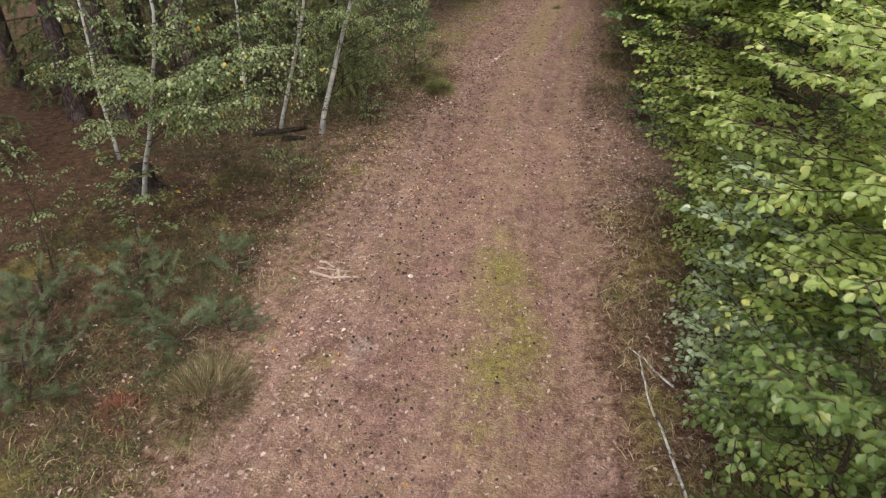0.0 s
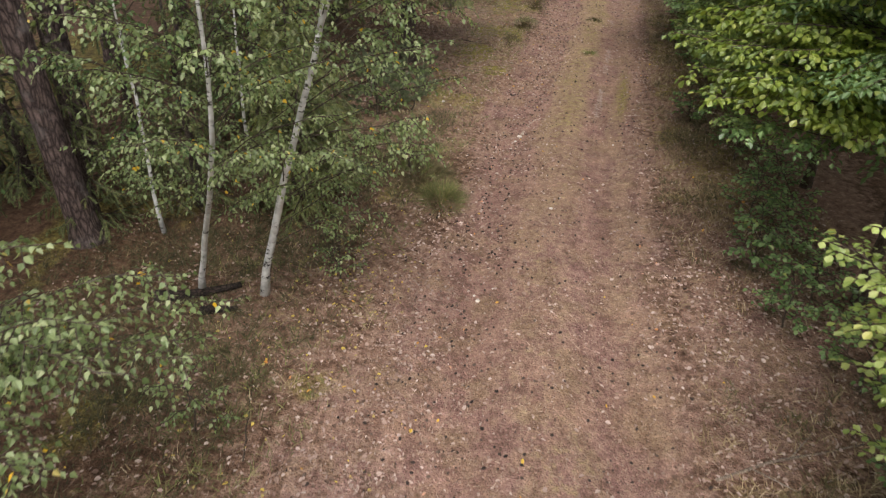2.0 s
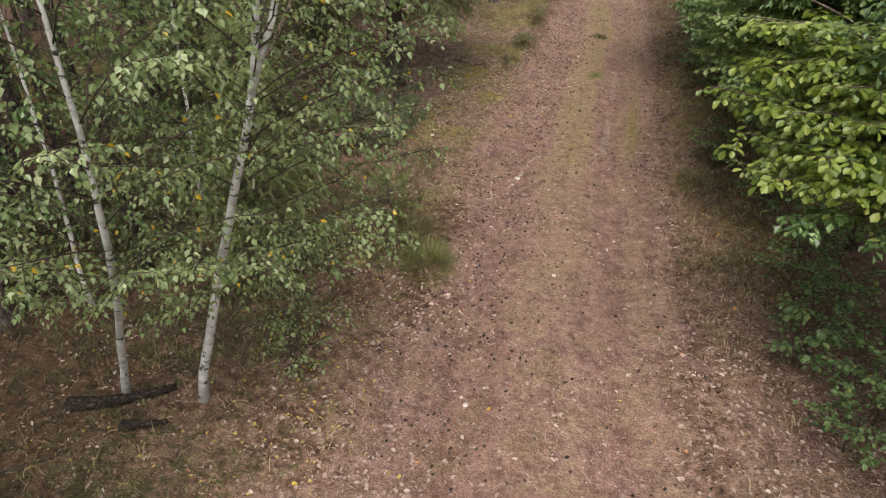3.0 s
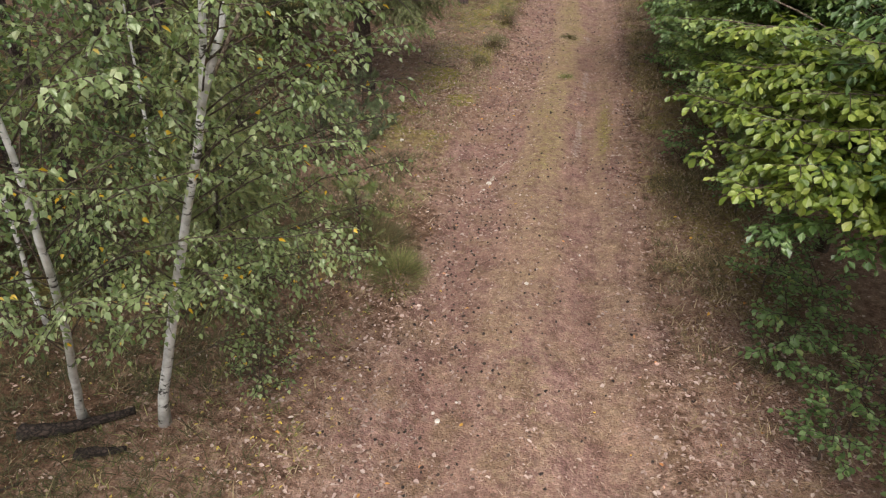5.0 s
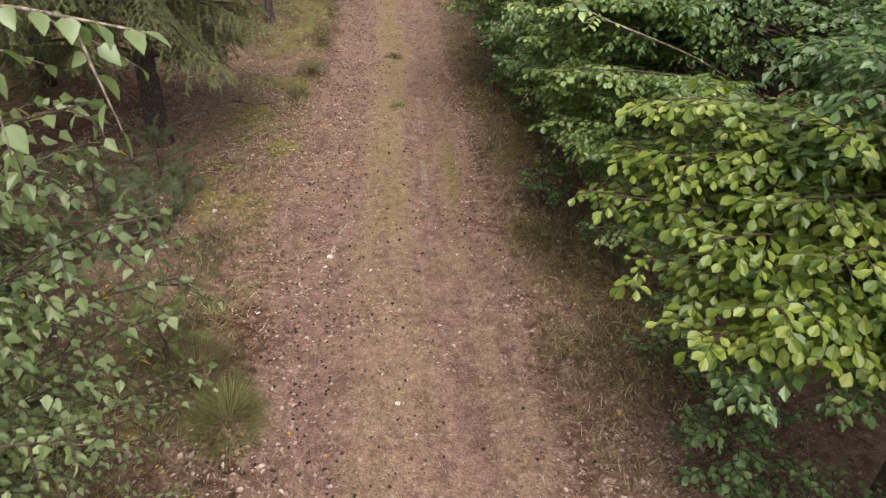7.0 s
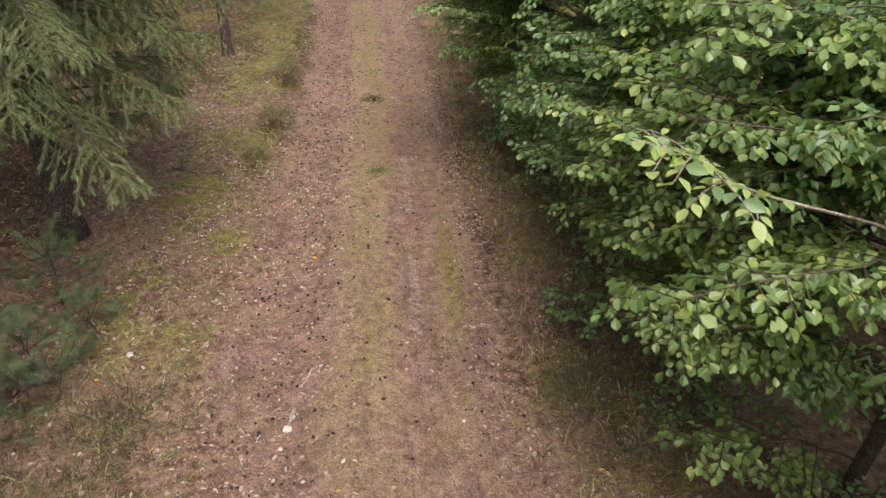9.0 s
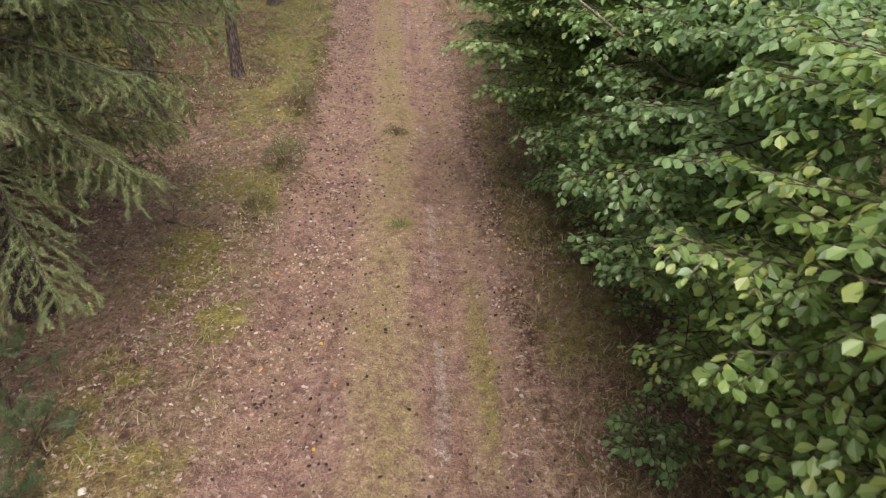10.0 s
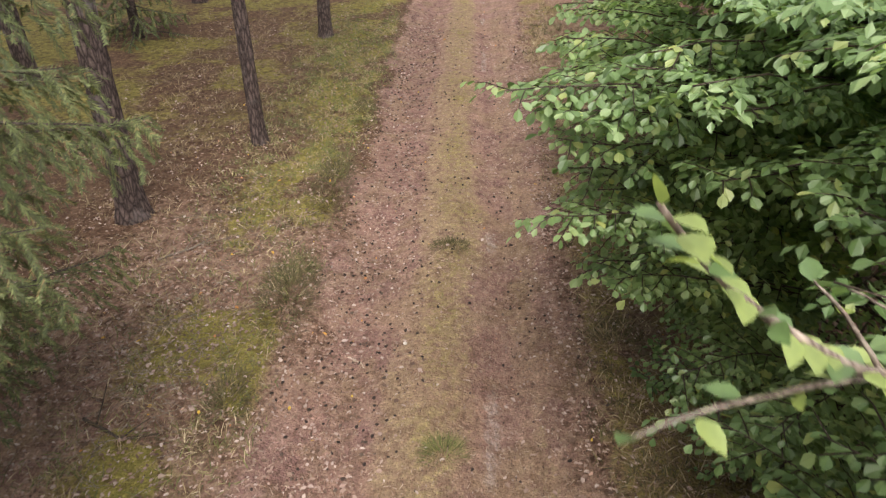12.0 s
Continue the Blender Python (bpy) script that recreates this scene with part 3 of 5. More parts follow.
def pine(name, label, base, height, r, seed, lean=(0, 0), crown_from=0.66):
    """A tall pine: furrowed trunk with a flared foot, bare to the crown, dead stubs on the way up."""
    g = np.random.default_rng(seed)
    base = np.asarray(base, float)
    root = thing(name, label, "pine tree", tuple(base))
    n, sides = 46, 26
    z = np.concatenate([np.linspace(-0.15, 3.6, 30), np.linspace(4.0, height, n - 30)])
    axis = np.column_stack([lean[0] * z + 0.05 * np.sin(z * 0.5 + seed), lean[1] * z + 0.05 * np.cos(z * 0.4 + seed), z])
    rad = r * (1 - 0.8 * np.clip(z / height, 0, 1)) + r * 0.38 * np.exp(-np.maximum(z, 0) / 0.16)
    stem = Wood()
    stem.stem(axis, rad, sides, 0.035, seed)
    part("trunk", stem.mesh("trunk", PINE_BARK), root)
    leaves = Leaves()
    for k in range(7):
        wood = Wood()
        h, t = g.uniform(2.2, height * crown_from), g.uniform(0, 6.283)
        a = along(axis, np.array([np.interp(h, z, np.linspace(0, 0.999, n))]))[0][0]
        b = a + np.array([math.cos(t), math.sin(t), 0.1]) * g.uniform(0.25, 0.9)
        wood.stem(curve3(a, (a + b) / 2 - UP * 0.05, b, 5, g, 0.02), np.linspace(0.014, 0.004, 5), 4)
        part("dead_branch", wood.mesh("dead_branch", PINE_BARK), root)
    # Crown out of view, made wide and dense to shade the ground below.
    for k in range(14):
        wood = Wood()
        h, t = height * (crown_from + (0.99 - crown_from) * k / 14), k * 2.4
        a = along(axis, np.array([np.interp(h, z, np.linspace(0, 0.999, n))]))[0][0]
        rr = 3.2 * g.uniform(0.6, 1.1) * (1.15 - k / 20)
        b = a + np.array([math.cos(t) * rr, math.sin(t) * rr, 0.35 * rr])
        pts = curve3(a, (a + b) / 2, b, 7, g, 0.06)
        wood.stem(pts, np.linspace(0.04, 0.01, 7), 5)
        part("branch", wood.mesh("branch", PINE_BARK), root)
        for s in np.linspace(0.3, 1, 7):
            p, d = along(pts, np.array([min(s, 0.999)]))
            for w in range(5):
                q = unit(d[0] + g.normal(0, 0.9, 3))
                tl = g.uniform(0.25, 0.6)
                shoot(leaves, p[0], p[0] + q * tl * 1.8, g, 0.45, 2.0)
    tagged(part("needles", leaves.mesh("needles", COARSE_SPRAY, PINE_NEEDLE), root), kind="stuff")
    return root


# ---- the lie of the land ----
def lattice(ix, iy, seed):
    h = (ix * 374761393 + iy * 668265263 + seed * 974711) & 0x7FFFFFFF
    h = ((h ^ (h >> 13)) * 1274126177) & 0x7FFFFFFF
    return ((h ^ (h >> 16)) & 0xFFFF) / 65535.0


def smooth_noise(x, y, scale, seed):
    """Value noise from 0 to 1 over the plan."""
    x, y = np.asarray(x, float) * scale, np.asarray(y, float) * scale
    ix, iy = np.floor(x).astype(np.int64), np.floor(y).astype(np.int64)
    fx, fy = x - ix, y - iy
    fx, fy = fx * fx * (3 - 2 * fx), fy * fy * (3 - 2 * fy)
    a, b = lattice(ix, iy, seed), lattice(ix + 1, iy, seed)
    c, d = lattice(ix, iy + 1, seed), lattice(ix + 1, iy + 1, seed)
    return (a * (1 - fx) + b * fx) * (1 - fy) + (c * (1 - fx) + d * fx) * fy


def rough_noise(x, y, scale, seed):
    return 0.55 * smooth_noise(x, y, scale, seed) + 0.3 * smooth_noise(x, y, scale * 2.1, seed + 7) + 0.15 * smooth_noise(x, y, scale * 4.3, seed + 13)


def track_mid(y):
    return np.interp(y, (-60, -5, 4, 6.5, 10, 14, 18, 20, 24, 27, 32, 39, 60, 120), (-2.5, -0.5, -0.5, -0.45, -0.85, -1.05, -1.0, -0.87, -0.58, -0.44, -0.28, 0.0, 1.0, 6))


def track_left(y):
    return np.interp(y, (-60, 0, 3.5, 5, 6, 8, 9.5, 12, 14.5, 17.5, 20, 24, 27, 32, 39, 60, 120), (-5, -2.95, -2.9, -2.85, -2.95, -3.05, -3.0, -2.85, -2.7, -2.55, -2.3, -2.12, -1.98, -1.75, -1.6, -0.6, 4.4))


def track_right(y):
    return np.interp(y, (-60, 0, 4, 7, 9, 15, 18, 22, 27, 32, 39, 60, 120), (-0.9, 1.05, 0.95, 0.62, 0.47, 0.48, 0.55, 0.78, 1.0, 1.15, 1.5, 2.5, 7.5))


def step(x, lo, hi):
    t = np.clip((np.asarray(x, float) - lo) / (hi - lo), 0, 1)
    return t * t * (3 - 2 * t)


def bell(x, w):
    return np.exp(-(x / w) ** 2)


def ground_z(x, y):
    m = track_mid(y)
    z = -0.13 * bell(x - (m - 0.95), 0.45) - 0.13 * bell(x - (m + 0.72), 0.38)
    z = z + 0.06 * (1 - step(x, track_left(y) - 0.7, track_left(y) + 0.3)) + 0.07 * step(x, track_right(y) - 0.2, track_right(y) + 0.8)
    near = bell(x + 1, 14)
    z = z + near * (0.12 * (rough_noise(x, y, 0.45, 3) - 0.5) + 0.035 * (rough_noise(x, y, 3.1, 5) - 0.5))
    return z + 0.02 * (rough_noise(x, y, 9.0, 8) - 0.5)


def on_ground(x, y, dz=0.0):
    return (x, y, float(ground_z(np.array([x]), np.array([y]))[0]) + dz)


def zones(x, y):
    """Shares of bare soil, moss and pale sand over the plan."""
    L, R, m = track_left(y), track_right(y), track_mid(y)
    wob = (rough_noise(x, y, 1.1, 21) - 0.5) * 1.6
    soil = step(x + wob * 0.7, L - np.interp(y, (7, 9, 14, 17), (0.6, 0.4, 0.4, 0.2)), L + np.interp(y, (14, 17), (0.45, 0.25))) * (1 - step(x + wob * 0.7, R - 0.45, R + 0.7))
    soil = np.maximum.reduce([soil, 0.85 * bell(x - 1.3, 1.0) * bell(y - 11.6, 2.4), 0.8 * bell(x + 4.3, 0.85) * bell(y - 22.4, 2.4), 0.3 * bell(x + 3.2, 0.6) * bell(y - 10.8, 2.6)])
    sway = x - m + (rough_noise(x, y, 0.8, 62) - 0.5) * 0.4
    strip = bell(sway - 0.02, np.interp(y, (9, 13), (0.66, 0.45))) * np.interp(y, (0, 4.5, 5.2, 8, 9, 14, 17, 19, 40), (0.1, 0.4, 0.85, 0.85, 0.3, 0.25, 0.35, 0.52, 0.6)) * (0.55 + 0.75 * rough_noise(x, y, 1.6, 52))
    strip = strip + 0.8 * bell(x - m - 1.05, 0.17) * bell(y - 20.2, 2.6)
    strip = np.maximum(strip, 0.8 * bell(x + 2.32, 0.3) * bell(y - 5.4, 0.25))
    verge = (1 - step(x, L - 0.35, L - 0.05)) * step(x, L - 2.2, L - 1.2) * step(y, 16.5, 20) * step(rough_noise(x, y, 1.5, 33), 0.4, 0.55)
    glade = (1 - step(x, L - 0.5, L)) * step(y, 28, 32) * (0.2 + 0.6 * step(rough_noise(x, y, 0.8, 36), 0.42, 0.65))
    patch = (1 - step(x, L - 0.4, L)) * (1 - step(y, 14, 17)) * step(rough_noise(x, y, 0.9, 39), 0.6, 0.75) * 0.7
    right = step(x, R - 0.1, R + 0.3) * (1 - step(x, R + 1.3, R + 2.0)) * 0.7 * step(rough_noise(x, y, 1.2, 44), 0.38, 0.6) * (1 - 0.95 * bell(x - 1.3, 1.2) * bell(y - 11.6, 2.6))
    wild = np.where((x > L - 6) & (x < R + 2) & (y > 2) & (y < 40), 0.0, 0.75) * step(rough_noise(x, y, 0.35, 47), 0.45, 0.65)
    wild = wild * np.where((x > L - 0.4) & (x < R + 0.4), 0.0, 1.0)
    moss = np.clip(np.maximum.reduce([wild, strip * (0.55 + 0.7 * rough_noise(x, y, 2.2, 51)), verge, glade, patch, right]), 0, 1)
    sand = 0.8 * bell(x - m - 0.56, 0.1) * step(rough_noise(x, y, 0.8, 61), 0.45, 0.6) * step(y, 15, 17)
    sand = np.maximum(sand, 0.8 * bell(x + 2.0, 0.22) * bell(y - 5.7, 0.3))
    crown = step(sway, -0.55, -0.36) * (1 - step(sway, 0.26, 0.42)) * np.interp(y, (3, 8, 11, 15, 18, 42), (0.2, 0.2, 0.3, 0.42, 0.8, 0.85))
    crown = np.maximum(crown, 0.75 * step(sway, 0.74, 0.84) * (1 - step(sway, 1.05, 1.25)) * np.interp(y, (8, 12, 17, 20, 42), (0.15, 0.45, 0.95, 0.8, 0.5)) * (0.5 + 0.7 * rough_noise(x, y, 0.7, 63)))
    crown = crown * (0.5 + 0.85 * rough_noise(x, y, 2.4, 68))
    # Real litter; its spread also paints verges lighter than the shaded wood.
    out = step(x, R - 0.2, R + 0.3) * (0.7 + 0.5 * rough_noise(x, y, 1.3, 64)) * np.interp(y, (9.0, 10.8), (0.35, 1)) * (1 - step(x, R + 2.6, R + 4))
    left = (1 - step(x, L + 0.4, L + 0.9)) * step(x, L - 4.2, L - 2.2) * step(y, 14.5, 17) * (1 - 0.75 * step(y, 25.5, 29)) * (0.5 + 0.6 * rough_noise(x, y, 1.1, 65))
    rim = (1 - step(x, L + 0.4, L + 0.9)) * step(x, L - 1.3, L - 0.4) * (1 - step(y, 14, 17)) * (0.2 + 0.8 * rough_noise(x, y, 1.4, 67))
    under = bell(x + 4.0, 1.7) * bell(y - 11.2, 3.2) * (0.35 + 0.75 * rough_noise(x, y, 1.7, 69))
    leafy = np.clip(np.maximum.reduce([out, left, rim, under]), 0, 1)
    rut = np.clip(bell(x - (m - 0.95), 0.5) + 0.8 * bell(x - (m + 0.55), 0.2), 0, 1) * (0.6 + 0.6 * rough_noise(x, y, 1.3, 66))
    return soil, moss, sand, rut, x - m, crown, leafy


def build_ground():
    def spaced(lo, hi, d, far):
        inner = np.arange(lo, hi + d / 2, d)
        out, w = [], d
        while w < far:
            w *= 1.35
            out.append(w)
        out = np.cumsum(out)
        return np.concatenate([lo - out[::-1], inner, hi + out])

    xs, ys = spaced(-7.5, 3.5, 0.09, 140), spaced(2, 40, 0.11, 140)
    X, Y = np.meshgrid(xs, ys)
    x, y = X.ravel(), Y.ravel()
    V = np.column_stack([x, y, ground_z(x, y)])
    nx, ny = len(xs), len(ys)
    i = (np.arange(ny - 1)[:, None] * nx + np.arange(nx - 1)[None]).ravel()
    F = np.concatenate([np.column_stack([i, i + 1, i + nx + 1]), np.column_stack([i, i + nx + 1, i + nx])])
    me = tri_mesh("ground", V, F, GROUND, True)
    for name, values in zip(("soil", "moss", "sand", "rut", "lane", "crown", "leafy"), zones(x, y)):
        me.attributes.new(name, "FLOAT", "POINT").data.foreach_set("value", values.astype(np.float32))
    tagged(new("ground", me), "sandy forest track between mossy and leaf-strewn verges", "ground", kind="structure")


build_ground()


# ---- loose cover on the ground ----
def spread(g, n, box, density):
    """Up to n random places in box (x0, y0, x1, y1), kept by density(x, y) from 0 to 1."""
    x, y = g.uniform(box[0], box[2], n), g.uniform(box[1], box[3], n)
    fade = step(x, -8.4, -6.0) * (1 - step(x, 2.4, 3.6)) * step(y, 1.8, 3.0) * (1 - step(y, 37, 41))
    keep = g.uniform(0, 1, n) < density(x, y) * fade
    return x[keep], y[keep]


def litter_density(x, y):
    L, R, m = track_left(y), track_right(y), track_mid(y)
    d = (0.12 + 0.25 * rough_noise(x, y, 1.3, 71)) * (1 - 0.55 * (1 - step(x, L - 1.6, L - 0.8)) * (1 - step(y, 7, 9)))
    on = step(x, L - 0.2, L + 0.2) * (1 - step(x, R - 0.2, R + 0.2))
    d = np.where(on > 0.5, 0.08 + 0.18 * rough_noise(x, y, 2.0, 73), d)
    d = d + 0.65 * bell(x - (L + 0.45), 0.5) * (1 - step(y, 13, 17))
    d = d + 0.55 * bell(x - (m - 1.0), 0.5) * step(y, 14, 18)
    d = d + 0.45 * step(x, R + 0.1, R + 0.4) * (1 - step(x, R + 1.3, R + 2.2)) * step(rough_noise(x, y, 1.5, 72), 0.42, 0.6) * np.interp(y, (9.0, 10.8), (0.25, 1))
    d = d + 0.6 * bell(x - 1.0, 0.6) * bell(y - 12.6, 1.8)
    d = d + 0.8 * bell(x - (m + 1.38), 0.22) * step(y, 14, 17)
    d = d + 1.0 * bell(x + 3.9, 0.9) * bell(y - 22.4, 2.2) * (0.4 + rough_noise(x, y, 1.6, 75))
    d = d + 0.8 * bell(x + 3.9, 1.0) * bell(y - 22.8, 2.6) + 0.9 * bell(x - 1.3, 0.9) * bell(y - 11.6, 2.2)
    d = d + 0.4 * bell(x + 3.6, 0.9) * bell(y - 11.3, 2.6) + 0.3 * bell(x + 3.3, 0.8) * step(y, 18, 20) * (1 - step(y, 26, 30))
    d = d * (1 - 0.75 * bell(x - m, 0.4) * step(y, 16, 19)) * (0.45 + 1.1 * smooth_noise((x - m) * 4, y * 0.5, 1.0, 78))
    return np.clip(d, 0.02, 1)


def strewn(g, x, y, lo, hi, shape, material, tilt=0.3, lift=0.012):
    n = len(x)
    t = g.uniform(0, 6.283, n)
    Y = np.column_stack([np.cos(t), np.sin(t), g.normal(0, 0.2, n)])
    P = np.column_stack([x, y, ground_z(x, y) + g.uniform(0.003, lift, n)])
    s = g.uniform(lo, hi, n)
    S = np.column_stack([s * g.uniform(0.6, 1.2, n), s, s * g.uniform(0.4, 1.4, n)])
    return scatter(*shape, P, Y, UP + g.normal(0, tilt, (n, 3)), S), material


def build_litter():
    g = np.random.default_rng(11)
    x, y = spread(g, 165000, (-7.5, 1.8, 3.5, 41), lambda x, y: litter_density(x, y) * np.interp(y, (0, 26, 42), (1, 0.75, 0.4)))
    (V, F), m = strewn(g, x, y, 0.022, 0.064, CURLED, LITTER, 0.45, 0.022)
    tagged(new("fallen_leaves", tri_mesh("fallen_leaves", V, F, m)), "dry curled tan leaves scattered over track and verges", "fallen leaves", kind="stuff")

    x, y = spread(g, 1500, (-6.2, 8.5, -2.3, 14), lambda x, y: bell(x + 3.5, 0.7) * bell(y - 12.1, 1.1) + 0.12)
    (V, F), m = strewn(g, x, y, 0.03, 0.055, BIRCH_SHAPE, YELLOW_LITTER, 0.3, 0.02)
    tagged(new("yellow_leaves", tri_mesh("yellow_leaves", V, F, m)), "yellow fallen birch leaves on the brown forest floor", "fallen leaves", kind="stuff")

    def crumb(x, y):
        on = (x > track_left(y) - 0.5) & (x < track_right(y) + 0.5)
        m = track_mid(y)
        lanes = 0.15 + 1.0 * smooth_noise((x - m) * 4, y * 0.45, 1.0, 84) * rough_noise(x, y, 1.9, 83)
        return np.where(on, lanes, 0.35) * np.interp(y, (0, 26, 42), (1, 0.8, 0.4)) * (1 - 0.6 * bell(x - m, 0.4) * step(y, 16, 19))

    x, y = spread(g, 170000, (-5.5, 1.8, 2.8, 41), crumb)
    (V, F), m = strewn(g, x, y, 0.012, 0.03, CHIP, CRUMB, 0.4, 0.012)
    tagged(new("leaf_crumbs", tri_mesh("leaf_crumbs", V, F, m)), "small broken bits of dry leaves and cone scales on the sand", "leaf crumbs", kind="stuff")

    x, y = spread(g, 150000, (-6, 1.8, 3, 40), lambda x, y: (0.3 + 0.7 * rough_noise(x, y, 0.9, 81)) * np.where((x > track_left(y) - 0.8) & (x < track_right(y) + 0.8), 1, 0.5))
    n = len(x)
    t = g.uniform(0, 6.283, n)
    Y = np.column_stack([np.cos(t), np.sin(t), g.normal(0, 0.18, n)])
    P = np.column_stack([x, y, ground_z(x, y) + g.uniform(0.006, 0.014, n)])
    ln = g.uniform(0.03, 0.1, n)
    me = tri_mesh("dry_straw", *scatter(*NEEDLE, P, Y, UP + g.normal(0, 0.3, (n, 3)), np.column_stack([g.uniform(0.005, 0.01, n), ln, ln])), STRAW)
    tagged(new("dry_straw", me), "pale dry straw and pine needles strewn on the track", "straw", kind="stuff")


def cone_shape():
    v, f, sides, rings = [], [], 5, ((0.0, 0.35), (0.25, 1.0), (0.6, 0.85), (1.0, 0.1))
    for k, (h, r) in enumerate(rings):
        for j in range(sides):
            a = (j + 0.5 * (k % 2)) * 2 * math.pi / sides
            v.append((math.cos(a) * r * 0.34, h, math.sin(a) * r * 0.34))
    for k in range(len(rings) - 1):
        for j in range(sides):
            a, b = k * sides + j, k * sides + (j + 1) % sides
            f += [(a, b, b + sides), (a, b + sides, a + sides)]
    return v, f


def build_cones():
    g = np.random.default_rng(12)

    def where(x, y):
        L, R, m = track_left(y), track_right(y), track_mid(y)
        on = step(x, L - 0.3, L + 0.1) * (1 - step(x, R - 0.1, R + 0.4))
        return on * np.clip(0.12 + 0.85 * bell(x - (m - 1.05), 0.55) * (0.35 + rough_noise(x, y, 1.1, 91)) + 0.18 * rough_noise(x, y, 1.5, 93), 0, 1)

    x, y = spread(g, 10500, (-4, 2, 2.2, 42), where)
    n = len(x)
    t = g.uniform(0, 6.283, n)
    s = g.uniform(0.026, 0.052, n)
    P = np.column_stack([x, y, ground_z(x, y) + s * 0.25])
    Y = np.column_stack([np.cos(t), np.sin(t), g.normal(0, 0.15, n)])
    me = tri_mesh("pine_cones", *scatter(*cone_shape(), P, Y, np.tile(UP, (n, 1)), s), CONE)
    tagged(new("pine_cones", me), "small dark brown pine cones lying along the wheel ruts", "pine cones", kind="stuff")


def blades(g, x, y, height, width, lean, material, name, label, category="grass"):
    n = len(x)
    t = g.uniform(0, 6.283, n)
    Y = np.column_stack([np.cos(t) * lean, np.sin(t) * lean, np.ones(n)]) + g.normal(0, 0.15, (n, 3))
    Z = np.column_stack([np.cos(t), np.sin(t), np.zeros(n)]) + g.normal(0, 0.2, (n, 3))
    h = height * g.uniform(0.5, 1.2, n)
    P = np.column_stack([x, y, ground_z(x, y) - 0.005])
    me = tri_mesh(name, *scatter(*BLADE, P, Y, Z, np.column_stack([width * g.uniform(0.7, 1.3, n), h, h])), material)
    return tagged(new(name, me), label, category, kind="stuff")


def clumped(g, n, box, density, per, spread_r):
    x, y = spread(g, n, box, density)
    k = g.poisson(per, len(x)) + 1
    x, y = np.repeat(x, k), np.repeat(y, k)
    return x + g.normal(0, spread_r, len(x)), y + g.normal(0, spread_r, len(x))


def build_grass():
    g = np.random.default_rng(13)

    def right_verge(x, y):
        R = track_right(y)
        return step(x, R - 0.1, R + 0.35) * (1 - step(x, R + 1.4, R + 2.6)) * (0.25 + 0.9 * rough_noise(x, y, 1.4, 101)) * (1 - 0.92 * bell(x - 1.25, 1.1) * bell(y - 11.6, 2.2))

    x, y = clumped(g, 11000, (0, 1.8, 3.6, 41), right_verge, 8, 0.045)
    blades(g, x, y, 0.15, 0.009, 0.8, DRY_GRASS, "dry_grass", "dry brown grass along the shaded verge")
    x, y = clumped(g, 13000, (0, 1.8, 3.6, 41), lambda x, y: right_verge(x, y) * (0.06 + 0.94 * step(rough_noise(x, y, 1.0, 104), 0.48, 0.62)), 9, 0.04)
    blades(g, x, y, 0.13, 0.009, 0.7, DARK_GRASS, "heath_grass", "dark olive grass and heath by the trees")

    def left_verge(x, y):
        L = track_left(y)
        return (1 - step(x, L - 0.35, L + 0.1)) * step(x, L - 2.8, L - 1.6) * np.interp(y, (0, 7, 9, 14, 15, 18, 27, 30, 42), (0.45, 0.4, 0.3, 0.3, 0.5, 0.3, 0.3, 0.8, 0.8)) * (0.2 + rough_noise(x, y, 1.2, 107))

    x, y = clumped(g, 24000, (-6.5, 1.8, -1, 41), left_verge, 7, 0.05)
    blades(g, x, y, 0.13, 0.009, 0.85, GREEN_GRASS, "hair_grass", "fine olive-green hair grass on the mossy verge")
    x, y = clumped(g, 14000, (-8.5, 1.8, -1, 41), lambda x, y: (1 - step(x, track_left(y) - 0.5, track_left(y))) * (0.2 + 0.8 * rough_noise(x, y, 0.8, 109)) * np.interp(y, (0, 15, 19, 42), (0.12, 0.18, 0.8, 1)), 6, 0.05)
    blades(g, x, y, 0.15, 0.009, 0.9, DRY_GRASS, "straw_grass", "straw-coloured dry grass on the forest floor")
    # Both grasses below carry the shade under the trees in their colour.
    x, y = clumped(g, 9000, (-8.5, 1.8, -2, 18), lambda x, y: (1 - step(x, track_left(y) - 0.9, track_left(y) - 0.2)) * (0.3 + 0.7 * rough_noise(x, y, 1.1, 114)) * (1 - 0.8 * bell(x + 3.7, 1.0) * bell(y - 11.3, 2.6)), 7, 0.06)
    blades(g, x, y, 0.14, 0.009, 0.8, SHADED_GRASS, "dark_grass", "olive grass under the birches, coloured dark for their shade")
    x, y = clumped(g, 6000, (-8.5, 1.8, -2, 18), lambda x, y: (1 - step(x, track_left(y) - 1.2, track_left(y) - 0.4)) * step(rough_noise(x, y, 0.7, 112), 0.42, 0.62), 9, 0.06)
    blades(g, x, y, 0.2, 0.008, 0.8, SHADED_GRASS, "tall_grass", "tall thin green grass under the birches")

    def strip(x, y):
        moss = zones(x, y)[1]
        return step(moss, 0.3, 0.8) * (x > track_left(y))

    x, y = clumped(g, 17000, (-2.4, 3, 1.3, 41), strip, 4, 0.025)
    blades(g, x, y, 0.035, 0.007, 0.9, GREEN_GRASS, "short_grass", "short mossy grass on the crown of the track")
    x, y = clumped(g, 20000, (-3.2, 2, 1.2, 42), lambda x, y: np.where((x > track_left(y)) & (x < track_right(y)), 0.12 + 0.5 * step(rough_noise(x, y, 0.7, 117), 0.45, 0.65), 0.0), 3, 0.03)
    blades(g, x, y, 0.055, 0.006, 1.3, STRAW, "trodden_grass", "flattened dry grass on the track")


